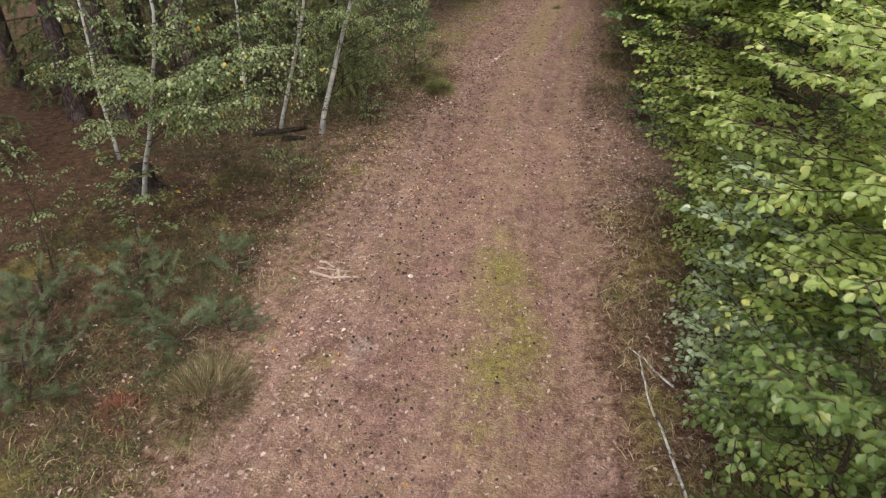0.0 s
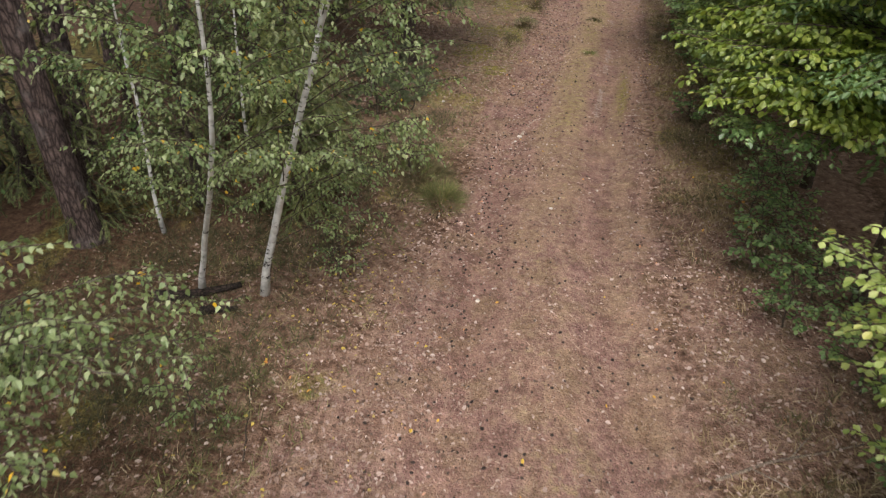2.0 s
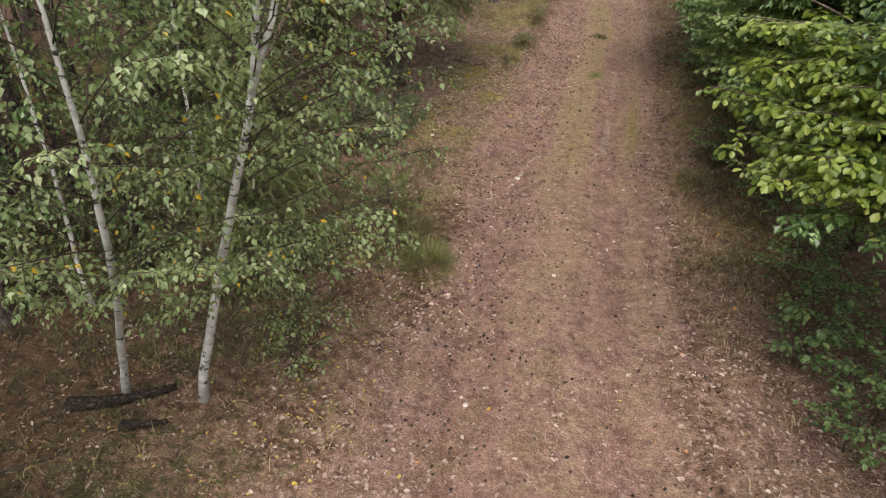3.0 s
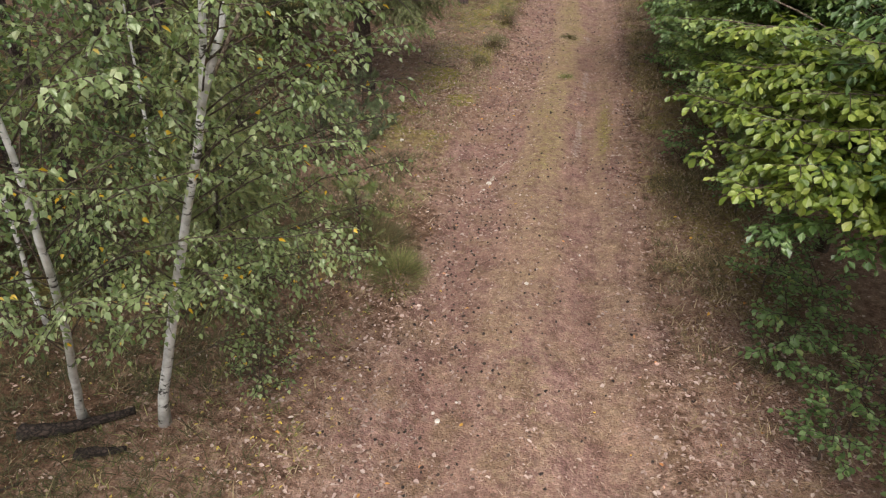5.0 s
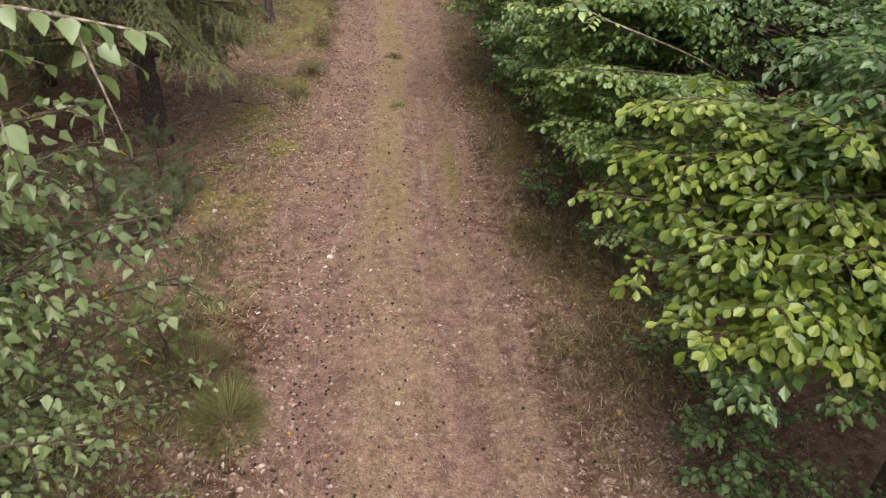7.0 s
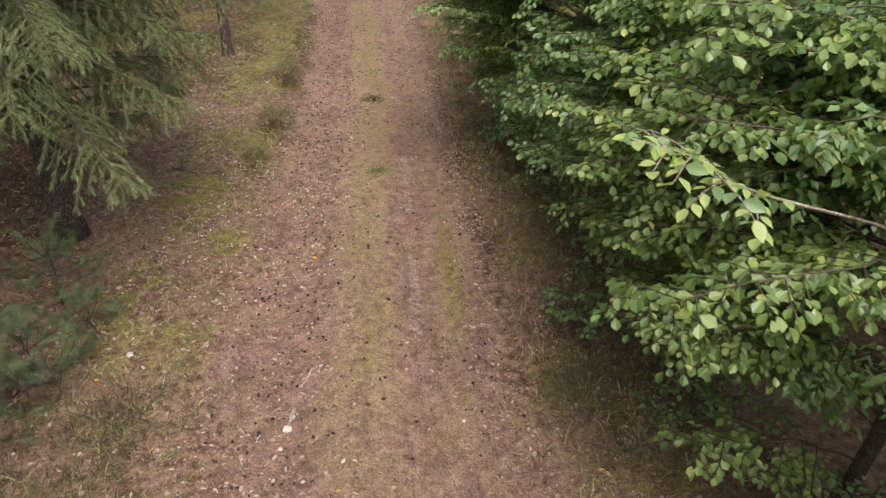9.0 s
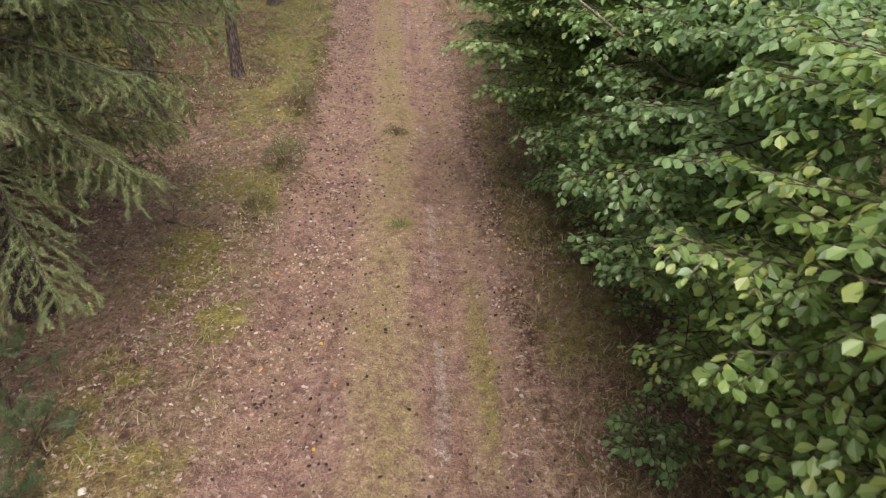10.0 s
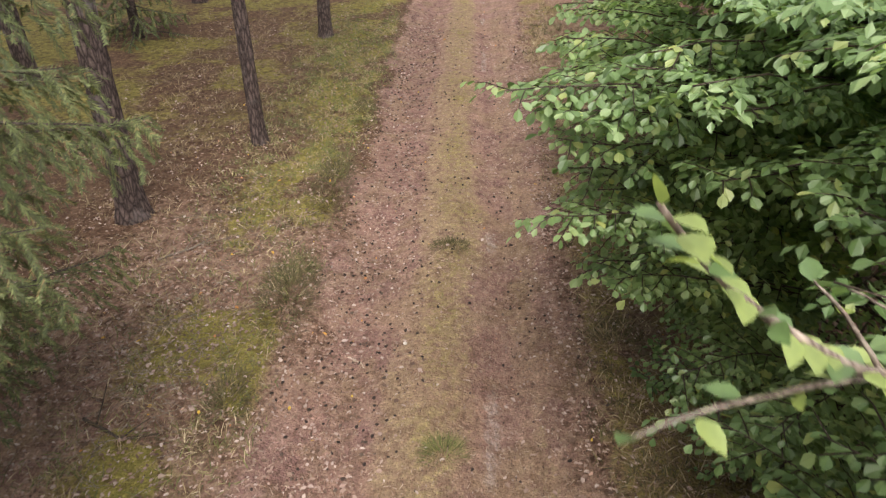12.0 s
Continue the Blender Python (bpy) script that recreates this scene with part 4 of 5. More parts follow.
def grass_tuft(name, label, x, y, rx, ry, height, n, material, seed, category="grass tuft"):
    g = np.random.default_rng(seed)
    u, t = np.sqrt(g.uniform(0, 1, n)) * g.uniform(0.8, 1.3, n), g.uniform(0, 6.283, n)
    px, py = x + rx * u * np.cos(t), y + ry * u * np.sin(t)
    keep = g.uniform(0, 1, n) < 0.15 + 0.85 * step(rough_noise(px, py, 2.2, seed), 0.25, 0.5)
    u, t, px, py = u[keep], t[keep], px[keep], py[keep]
    n = len(u)
    out = np.column_stack([np.cos(t) * u, np.sin(t) * u, np.full(n, 0.9)]) + g.normal(0, 0.25, (n, 3))
    P = np.column_stack([px, py, ground_z(px, py) - 0.01])
    h = height * g.uniform(0.5, 1.15, n) * (1.1 - 0.42 * u)
    V, F = scatter(*BLADE, P, out, np.column_stack([np.cos(t), np.sin(t), np.zeros(n)]), np.column_stack([g.uniform(0.004, 0.007, n), h, h]))
    base = np.array(on_ground(x, y))
    ob = new(name, tri_mesh(name, V - base, F, material))
    ob.location = base
    return tagged(ob, label, category)


# ---- trees along the right of the track ----
def right_limit(y, z):
    lo = np.interp(y, (0, 4, 5, 7, 8.5, 10, 11.5, 13, 15, 16.5, 19, 20.5, 21.6, 22.2, 23.2, 24.4, 27, 32, 40), (0.9, 1.05, 1.0, 1.2, 0.85, 0.75, 0.4, 0.05, 0.05, 0.35, 0.45, 0.7, 0.55, -0.15, 0.1, 0.4, 0.95, 1.3, 2.0))
    return float(lo + (1.25 if y > 10 else 0.5 if y > 8 else 0.2) * (1 - step(z, 0.5, 2.7))), 99.0, 4.3 if y < 8 else 4.2


def dome(r, low=0.25):
    return lambda h: r * (0.45 + 0.55 * math.sin(math.pi * min(1, max(0, (h - low) / (1 - low)) * 0.75 + 0.25)))


def upright(x, y, h, lean=(0, 0)):
    x, y, z = on_ground(x, y)
    return [(x, y, z), (x + lean[0] * 0.4, y + lean[1] * 0.4, z + h * 0.5), (x + lean[0], y + lean[1], z + h)]


def facing(y0, y1, n, seed, low=0.9, top=4.2):
    """Bough ends on the side of the crown that hangs towards the track."""
    g = np.random.default_rng(seed)
    ends = []
    for k in range(n):
        y, z = y0 + (y1 - y0) * (k + g.uniform(0, 1)) / n, low + (top - low) * g.integers(0, 6) / 5 + g.normal(0, 0.1)
        ends.append((right_limit(y, z)[0] + 0.22 + abs(g.normal(0, 0.35)) + 0.6 * max(0.0, z - 3.7), y, z))
    return ends


def topping(x0, x1, y0, y1, z, n, seed):
    """Bough ends spread over the top of a crown."""
    g = np.random.default_rng(seed)
    return [(g.uniform(x0, x1), y0 + (y1 - y0) * (k + g.uniform(0, 1)) / n, z + g.normal(0, 0.25)) for k in range(n)]


BEECH = "young beech tree with layered dark green leaves beside the track"
broadleaf("beech_tree", "young tree with bright fresh green leaves beside the track", "tree", upright(2.7, 1.6, 4.3, (-0.2, 0)), 0.06, 62, dome(1.9), 0.12, OAKY, SPRIG_LEAF, FRESH_LEAF, TWIG_BARK, 201, right_limit)
broadleaf("aspen_tree", "young aspen with rounded grey-green leaves over the verge", "tree", upright(2.1, 5.1, 2.5, (-0.2, 0)), 0.03, 50, dome(1.15), 0.08, ASPENY, ROUND_LEAF, ASPEN_LEAF, TWIG_BARK, 202, right_limit, [(1.36, 4.8, 1.35), (1.0, 4.75, 1.1), (1.1, 5.6, 1.3), (1.8, 5.66, 1.93), (1.1, 6.5, 0.5)])
broadleaf("oak_tree", "young oak with yellow-green lobed leaves over the verge", "tree", upright(3.1, 4.9, 4.2, (-0.1, 0)), 0.06, 46, dome(1.9), 0.2, OAKY, SPRIG_LEAF, OAK_LEAF, TWIG_BARK, 221, right_limit, [(1.41, 5.6, 2.7), (2.3, 6.7, 2.66), (1.5, 3.2, 3.0)] + facing(3.2, 6.6, 40, 7, 1.4, 4.0), topping(1.5, 4.4, 3.2, 6.6, 3.9, 40, 12))
broadleaf("oak_tree", "bushy young oak with bright green leaves at the verge", "tree", upright(2.1, 3.5, 2.2), 0.03, 44, dome(1.1), 0.06, OAKY, SPRIG_LEAF, FRESH_LEAF, TWIG_BARK, 222, right_limit)
broadleaf("oak_tree", "young oak with yellow-green lobed leaves by the track", "tree", upright(2.6, 7.6, 4.3), 0.07, 48, dome(2.1), 0.07, OAKY, SPRIG_LEAF, OAK_LEAF, TWIG_BARK, 203, right_limit, [(0.87, 8.4, 2.08), (0.69, 9.0, 2.93), (0.75, 9.2, 2.5), (0.8, 8.8, 2.2), (0.9, 8.6, 1.7), (1.0, 8.9, 1.4), (0.7, 9.3, 2.1), (0.75, 9.5, 2.6), (0.9, 9.3, 1.8), (0.8, 9.1, 2.3), (1.46, 8.6, 0.86), (1.4, 6.9, 0.35)] + facing(6.3, 9.6, 62, 1, 0.5), topping(1.2, 4.2, 6.2, 9.4, 4.2, 44, 11) + topping(1.1, 3.2, 6.6, 10.4, 4.05, 44, 31))
broadleaf("beech_tree", "slim beech with leaves coloured dark for deep shade", "tree", upright(3.6, 10.3, 4.3), 0.05, 46, dome(1.8), 0.2, BEECHY, SPRIG_LEAF, SHADED_LEAF, TWIG_BARK, 204, right_limit)
broadleaf("beech_tree", "beech with bright yellow-green leaves in flat layers", "tree", upright(2.6, 12.5, 4.4), 0.075, 56, dome(2.3), 0.35, BRIGHTY, SPRIG_LEAF, BRIGHT_LEAF, TWIG_BARK, 205, right_limit, [(0.07, 13.1, 2.98), (0.39, 12.06, 2.65), (0.46, 13.3, 3.15), (0.2, 12.6, 2.8), (0.96, 12.46, 3.2), (1.0, 11.95, 2.6), (1.27, 13.5, 3.34), (0.6, 12.3, 2.9), (0.8, 12.1, 2.75)] + facing(11.8, 13.5, 26, 2, 2.6, 3.5), topping(1.0, 4.2, 11.0, 14.0, 4.2, 40, 13), SHADED_LEAF)
fresh_tree = broadleaf("beech_tree", BEECH, "tree", upright(2.8, 15.7, 4.3), 0.075, 34, dome(1.9), 0.3, BEECHY, SPRIG_LEAF, FRESH_LEAF, TWIG_BARK, 206, right_limit, [(0.82, 17.19, 2.87), (0.86, 16.29, 2.93), (0.68, 16.62, 3.2), (1.08, 16.39, 2.85), (1.05, 17.03, 1.72), (1.18, 17.57, 3.7), (-0.04, 14.65, 3.26), (0.72, 16.27, 2.9), (0.5, 16.4, 3.02), (0.31, 16.93, 3.28), (0.64, 15.63, 1.2)] + facing(15.5, 17.8, 42, 3, 1.7), topping(0.9, 4.4, 14.9, 17.6, 4.2, 50, 14) + topping(1.2, 3.8, 15.2, 18.0, 3.1, 26, 34), SHADED_LEAF)
near_tree = broadleaf("beech_tree", BEECH, "tree", upright(2.8, 19.2, 4.2), 0.07, 40, dome(2.4), 0.16, BEECHY, SPRIG_LEAF, BEECH_LEAF, TWIG_BARK, 207, right_limit, [(1.1, 18.19, 3.0), (1.1, 20.13, 2.66), (0.9, 19.63, 3.29), (0.82, 21.36, 1.97), (1.0, 20.9, 1.9), (0.46, 19.33, 2.38), (0.64, 18.71, 2.19), (0.9, 20.52, 2.75), (0.96, 17.9, 3.5)] + facing(17.2, 21.2, 50, 4, 0.8), topping(0.9, 4.4, 17.3, 21.2, 4.0, 60, 15) + topping(0.7, 2.6, 17.3, 21.0, 4.1, 34, 25), BEECH_LEAF)
broadleaf("beech_tree", BEECH, "tree", upright(2.9, 22.8, 4.2), 0.07, 44, dome(2.5), 0.12, LAYERY, SPRIG_LEAF, SKYLIT_LEAF, TWIG_BARK, 208, right_limit, [(0.37, 22.66, 2.88), (0.1, 22.2, 3.3), (-0.15, 22.2, 3.55), (0.39, 24.4, 2.46), (0.6, 22.7, 2.88), (0.58, 22.77, 2.55), (0.52, 23.87, 3.44), (0.84, 21.7, 3.29), (1.49, 22.27, 3.47), (0.05, 22.4, 3.45), (0.2, 22.6, 3.3), (0.3, 23.2, 3.3), (0.7, 23.4, 3.0), (0.9, 22.2, 3.1), (0.2, 22.1, 3.5), (0.3, 23.5, 3.5), (0.5, 23.1, 3.5), (0.45, 24.2, 3.2), (0.8, 23.9, 3.6), (1.48, 23.35, 0.4)] + facing(20.8, 25.2, 60, 5, 0.8), topping(0.7, 4.6, 20.8, 25.6, 4.05, 80, 16) + topping(0.5, 2.8, 20.4, 23.6, 4.0, 40, 26) + topping(0.6, 3.6, 21.0, 25.0, 3.4, 30, 36))
broadleaf("beech_tree", BEECH, "tree", upright(3.3, 26.6, 4.3), 0.07, 36, dome(2.4), 0.12, LAYERY, SMALL_LEAF, SKYLIT_LEAF, TWIG_BARK, 209, right_limit, facing(24.8, 29.2, 46, 6, 0.6), topping(1.0, 5.0, 24.8, 29.2, 4.1, 60, 17))
far_beech = broadleaf("beech_tree", BEECH, "tree", upright(3.8, 30.8, 4.6), 0.08, 34, dome(2.6), 0.12, {**BEECHY, "leaf": 0.15, "leaf_gap": 0.085, "twig_gap": 0.15}, SMALL_LEAF, BEECH_LEAF, TWIG_BARK, 210, right_limit)


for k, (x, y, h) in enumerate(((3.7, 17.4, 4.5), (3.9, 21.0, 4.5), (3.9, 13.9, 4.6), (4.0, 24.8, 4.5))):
    broadleaf("beech_tree", BEECH, "tree", upright(x, y, h), 0.07, 46, dome(2.0, 0.4), 0.45, LAYERY, SMALL_LEAF, SKYLIT_LEAF if y > 20 else SHADED_LEAF, TWIG_BARK, 231 + k, right_limit)


def sapling(x, y, h, r, n, spec, shape, mat, seed, label, limit=None):
    return broadleaf("sapling", label, "sapling", upright(x, y, h), 0.012, n, lambda k: r * (1.1 - 0.5 * k), 0.1, {**spec, "twig": 0.2, "twig_gap": 0.07}, shape, mat, TWIG_BARK, seed, limit)


sapling(1.35, 18.3, 0.7, 0.4, 12, BEECHY, SPRIG_LEAF, BEECH_LEAF, 301, "small dark green beech sapling in the dry grass")
sapling(1.45, 13.0, 0.9, 0.5, 14, BEECHY, SPRIG_LEAF, BEECH_LEAF, 302, "small dark green sapling under the bright beech")
sapling(1.95, 20.7, 0.8, 0.45, 12, BEECHY, SPRIG_LEAF, BEECH_LEAF, 303, "small dark green beech sapling beside the verge")
sapling(1.55, 23.4, 0.6, 0.35, 10, ASPENY, ROUND_LEAF, BEECH_LEAF, 304, "low leafy sapling on the shaded verge")
sapling(1.6, 11.9, 0.55, 0.4, 10, ASPENY, ROUND_LEAF, BEECH_LEAF, 305, "low leafy sapling in leaf litter")

for k, (x, y, h, r) in enumerate(((1.95, 12.2, 0.8, 0.6), (2.0, 13.6, 0.9, 0.6), (1.75, 14.5, 0.7, 0.5), (2.1, 10.9, 0.8, 0.6), (1.9, 16.6, 0.7, 0.5), (2.2, 15.4, 0.9, 0.6), (2.1, 9.4, 0.9, 0.6), (1.95, 18.9, 1.1, 0.65), (1.85, 21.2, 1.2, 0.65), (2.0, 22.5, 1.0, 0.65), (1.95, 24.5, 1.2, 0.7), (2.05, 26.2, 1.2, 0.7), (2.0, 19.9, 1.3, 0.6))):
    sapling(x, y, h, r, 16, ASPENY, ROUND_LEAF, BEECH_LEAF, 320 + k, "low dark green leafy shrub in the shade of the beeches")

# ---- left of the track: birches ----
def left_limit(y, z):
    hi = np.interp(y, (4, 6, 8.5, 9.5, 10.5, 11.2, 12, 13, 14), (-3.2, -2.95, -2.95, -2.85, -2.3, -1.85, -2.1, -2.4, -2.9))
    return -99.0, float(hi - 0.7 * (1 - step(z, 0.8, 2.4))), 99.0


BIRCH = "slender white birch with green leaves turning yellow"
birch_by_track = broadleaf("birch_tree", BIRCH, "birch tree", [on_ground(-4.44, 11.45), (-3.95, 11.35, 1.6), (-3.33, 11.2, 3.28), (-3.05, 11.1, 4.5), (-2.95, 11.0, 6.2)], 0.05, 46, dome(1.5, 0.1), 0.2, BIRCHY, BIRCH_SHAPE, BIRCH_LEAF, BIRCH_BARK, 401, left_limit, [(-2.2, 11.88, 3.1), (-2.32, 11.1, 2.66), (-1.8, 11.24, 4.3), (-2.66, 12.2, 3.15), (-2.6, 12.5, 2.0), (-3.0, 12.6, 1.5), (-2.0, 11.6, 3.5), (-2.1, 12.0, 2.7), (-2.3, 11.4, 2.2), (-2.0, 11.3, 3.8), (-2.4, 11.9, 1.9), (-2.2, 11.0, 3.3), (-2.9, 11.6, 1.2)])
broadleaf("birch_tree", BIRCH, "birch tree", [on_ground(-5.25, 11.42), (-4.7, 11.0, 1.3), (-4.09, 10.41, 2.64), (-3.9, 10.2, 3.8), (-3.85, 10.0, 5.6)], 0.042, 38, dome(1.3, 0.15), 0.22, BIRCHY, BIRCH_SHAPE, BIRCH_LEAF, BIRCH_BARK, 402, left_limit)
broadleaf("birch_tree", "leaning birch with pale grey-green leaves", "birch tree", [on_ground(-6.3, 8.45), (-5.6, 8.0, 1.5), (-4.9, 7.5, 3.2), (-4.6, 7.2, 5.0)], 0.04, 34, dome(1.3, 0.2), 0.22, BIRCHY, BIRCH_SHAPE, BIRCH_LEAF, BIRCH_BARK, 403, left_limit, [(-3.2, 7.54, 2.8), (-3.06, 6.58, 3.0), (-3.25, 6.96, 4.04), (-3.0, 8.55, 2.2), (-4.1, 5.7, 3.0), (-5.2, 6.35, 2.15), (-3.5, 7.7, 3.16), (-4.0, 7.47, 3.2), (-3.3, 6.9, 2.4), (-3.6, 7.2, 2.0), (-3.1, 7.9, 2.3), (-3.8, 6.4, 2.4), (-4.2, 6.9, 2.2), (-3.3, 8.2, 2.6), (-4.4, 7.6, 2.4), (-3.0, 7.3, 2.6), (-3.2, 8.6, 1.9), (-3.9, 7.9, 2.7), (-4.6, 6.3, 2.6), (-3.6, 6.2, 2.9)])
# These birches take the darkened leaf colour, standing in for the wood's shade.
for k, (x, y, h) in enumerate(((-7.5, 9.7, 4.6), (-6.4, 12.6, 5.0), (-6.0, 14.6, 4.0))):
    broadleaf("birch_tree", "thin birch with sparse leaves in the shaded wood", "birch tree", upright(x, y, h, (0.3, -0.2)), 0.03, 26, dome(1.2, 0.15), 0.2, {**BIRCHY, "leaf": 0.07, "leaf_gap": 0.05, "twig_gap": 0.12}, SMALL_LEAF, SHADED_LEAF, BIRCH_BARK, 411 + k)
sapling(-6.35, 6.4, 1.9, 0.6, 16, BIRCHY, BIRCH_SHAPE, BIRCH_LEAF, 404, "thin birch sapling with sparse green leaves")
sapling(-5.6, 7.2, 1.5, 0.6, 14, ASPENY, ROUND_LEAF, BIRCH_LEAF, 405, "bushy green sapling beside an old stump")
sapling(-4.2, 9.3, 0.6, 0.5, 8, BIRCHY, BIRCH_SHAPE, BIRCH_LEAF, 406, "low sapling in the grass")
sapling(-3.6, 11.9, 0.6, 0.4, 10, BIRCHY, BIRCH_SHAPE, BIRCH_LEAF, 407, "low birch sapling with yellowing leaves")

# ---- left of the track: conifers ----
PINELETS = ((-3.5, 5.6, 0.5, 0.45), (-5.0, 4.2, 0.7, 0.6), (-5.2, 6.5, 0.6, 0.5), (-5.9, 5.7, 0.7, 0.6), (-4.1, 17.9, 0.7, 0.6), (-3.95, 19.0, 0.55, 0.45))


def spruce_limit(y, z):
    return float(np.interp(z, (0, 1.3, 2.5, 3.3, 4.1, 4.6, 5.1, 12), (-4.2, -4.0, -2.9, -2.35, -1.95, -1.8, -2.5, -4)))


spruce("spruce_tree", "tall spruce with drooping dark green boughs", on_ground(-4.87, 21.25), 8, lambda s: 4.4 * (1 - s) ** 0.7, 1.55, 0.2, 501, SPRUCE_NEEDLE, SPRAY, 0.028, 0.08, spruce_limit, 5.2, lambda out, h: h < 2.5 and out[1] < 0.25)
spruce("spruce_tree", "young spruce with green boughs behind the birches", on_ground(-4.75, 13.9), 3.4, lambda s: 1.15 * (1 - s) ** 0.8, 0.2, 0.22, 502, YOUNG_NEEDLE, SPRAY, 0.03, 0.09)
back_spruce = spruce("spruce_tree", "dense dark spruce standing in the wood", on_ground(-6.3, 16.0), 6.5, lambda s: 1.7 * (1 - s) ** 0.8, 0.3, 0.48, 503, SPRUCE_NEEDLE, COARSE_SPRAY, 0.05, 0.2)
young_pine("pine_sapling", "bushy young pine with bare pale twigs", on_ground(-4.5, 19.6), 0.85, 0.85, 504, None, 0.5)
young_pine("pine_sapling", "low bushy young pine with bare pale twigs", on_ground(-4.35, 18.35), 0.6, 0.75, 505, None, 0.5)
young_pine("pine_sapling", "bushy young pine with grey-green needles", on_ground(-5.15, 18.6), 0.95, 0.8, 506)
young_pine("pine_sapling", "bushy young pine with grey-green needles", on_ground(-4.6, 17.4), 1.1, 0.85, 511)
young_pine("pine_sapling", "bushy young pine with grey-green needles", on_ground(-3.45, 15.2), 0.75, 0.6, 512, YOUNG_NEEDLE, 0.5)
young_pine("pine_sapling", "bushy young pine with blue-green needles", on_ground(-5.3, 4.8), 0.8, 0.7, 513)
young_pine("pine_sapling", "bushy young pine with blue-green needles", on_ground(-4.5, 5.7), 0.7, 0.6, 514)
young_pine("pine_sapling", "low young pine with bare pale twigs", on_ground(-3.75, 5.25), 0.5, 0.5, 515, None, 0.7)
young_pine("pine_sapling", "low young pine in the grass", on_ground(-5.6, 3.7), 0.8, 0.7, 516)
for k, (x, y, h, r) in enumerate(PINELETS):
    young_pine("pine_sapling", "bushy young pine with soft green needles", on_ground(x, y), 0.75 * h, r, 530 + k, None, 0.25)
young_pine("pine_sapling", "low young pine in the grass", on_ground(-3.9, 6.7), 0.4, 0.45, 517, None, 0.6)

PINE = "tall pine with dark furrowed bark"
for k, (x, y, h, r, lean) in enumerate(((-4.9, 27.2, 17, 0.2, (0.02, 0)), (-3.7, 29.75, 14, 0.12, (-0.01, 0)), (-3.62, 36.65, 16, 0.17, (0, 0)), (-9.6, 33.2, 17, 0.2, (0, 0)),
                                        (-7.35, 12.2, 17, 0.19, (0, 0)), (-8.63, 11.54, 17, 0.2, (0, 0)), (-9.4, 11.4, 16, 0.17, (0, 0)))):
    tree = pine("pine_tree", ("slim pine with grey flaking bark" if r < 0.15 else PINE) + (" on the mossy glade" if y > 20 else " behind the birches"), on_ground(x, y), h, r, 601 + k, lean)
# the wood goes on around; added trees, many unseen, also shade the left floor
g = np.random.default_rng(77)
for x, y in ((-10.5, 15.5), (-12, 20), (-9.5, 24), (-12.5, 28.5), (-8.3, 41), (-13, 38), (-15, 32), (-11, 5), (-13, 10), (-9.8, 1), (-15, 16), (-5.8, 45), (-16, 24), (-12, -6), (-10.3, 14), (-12, 13), (-11.2, 17.5), (-13.5, 7), (-10, 7.6), (-14, 12.5), (-8.9, 14.6), (-8.8, 3.4), (-9.6, 19.5), (8.5, 10), (9, 27), (8, 40), (9.5, -3), (3.5, -9), (-5.5, -9)):
    copy_thing(tree, Matrix.Translation(on_ground(x, y)) @ pose(0, 0, 0, 0, 0, g.uniform(0, 360)) @ Matrix.Scale(g.uniform(0.9, 1.15), 4))
for x, y, s in ((-8.2, 18.3, 1.0), (-9.3, 13.6, 0.8), (-7.9, 24.6, 1.1), (-8.6, 36.8, 1.0), (-7.6, 14.2, 0.62), (-6.3, 13.5, 0.55), (-5.6, 16.4, 0.6), (-7.4, 12.6, 0.5), (-7.0, 17.5, 0.8), (-10.4, 12.6, 1.0), (-10.2, 8.9, 0.9), (-9.0, 6.2, 0.8)):
    copy_thing(back_spruce, Matrix.Translation(on_ground(x, y)) @ pose(0, 0, 0, 0, 0, g.uniform(0, 360)) @ Matrix.Scale(s, 4))
for x, y, s in ((5.4, 3.2, 0.95), (5.6, 6.4, 1.0), (5.7, 10.0, 1.0), (5.6, 14.0, 1.05), (5.5, 17.4, 1.0), (5.6, 21.0, 1.0), (5.8, 24.8, 1.05), (6.4, 29.0, 1.1), (4.6, 35.4, 1.0), (5.2, 40.5, 1.1), (7.6, 35, 1.2)):
    copy_thing(far_beech, Matrix.Translation(on_ground(x, y)) @ pose(0, 0, 0, 0, 0, g.uniform(0, 360)) @ Matrix.Scale(s, 4))


# ---- close boughs with leaves that can be told apart ----
def big_leaf(wide=1.0, skew=0.85):
    v, f, n = [], [], 7
    for k in range(n):
        u = k / (n - 1)
        w = 0.31 * wide * math.sin(math.pi * (0.04 + 0.93 * u) ** skew) * (1 + 0.05 * (-1) ** k)
        bend = -0.1 * u * u
        v += [(-w, u, bend + 0.09 * w / 0.3), (0, u, bend), (w, u, bend + 0.09 * w / 0.3)]
    for k in range(n - 1):
        a = 3 * k
        f += [(a, a + 1, a + 4), (a, a + 4, a + 3), (a + 1, a + 2, a + 5), (a + 1, a + 5, a + 4)]
    return v, f


LEAF_MESH = tri_mesh("leaf", *big_leaf(), OAK_LEAF, True)
LEAF_MESH_DARK = tri_mesh("leaf", *big_leaf(), BEECH_LEAF, True)
BIRCH_LEAF_MESH = tri_mesh("leaf", *big_leaf(1.15, 0.62), BIRCH_LEAF, True)


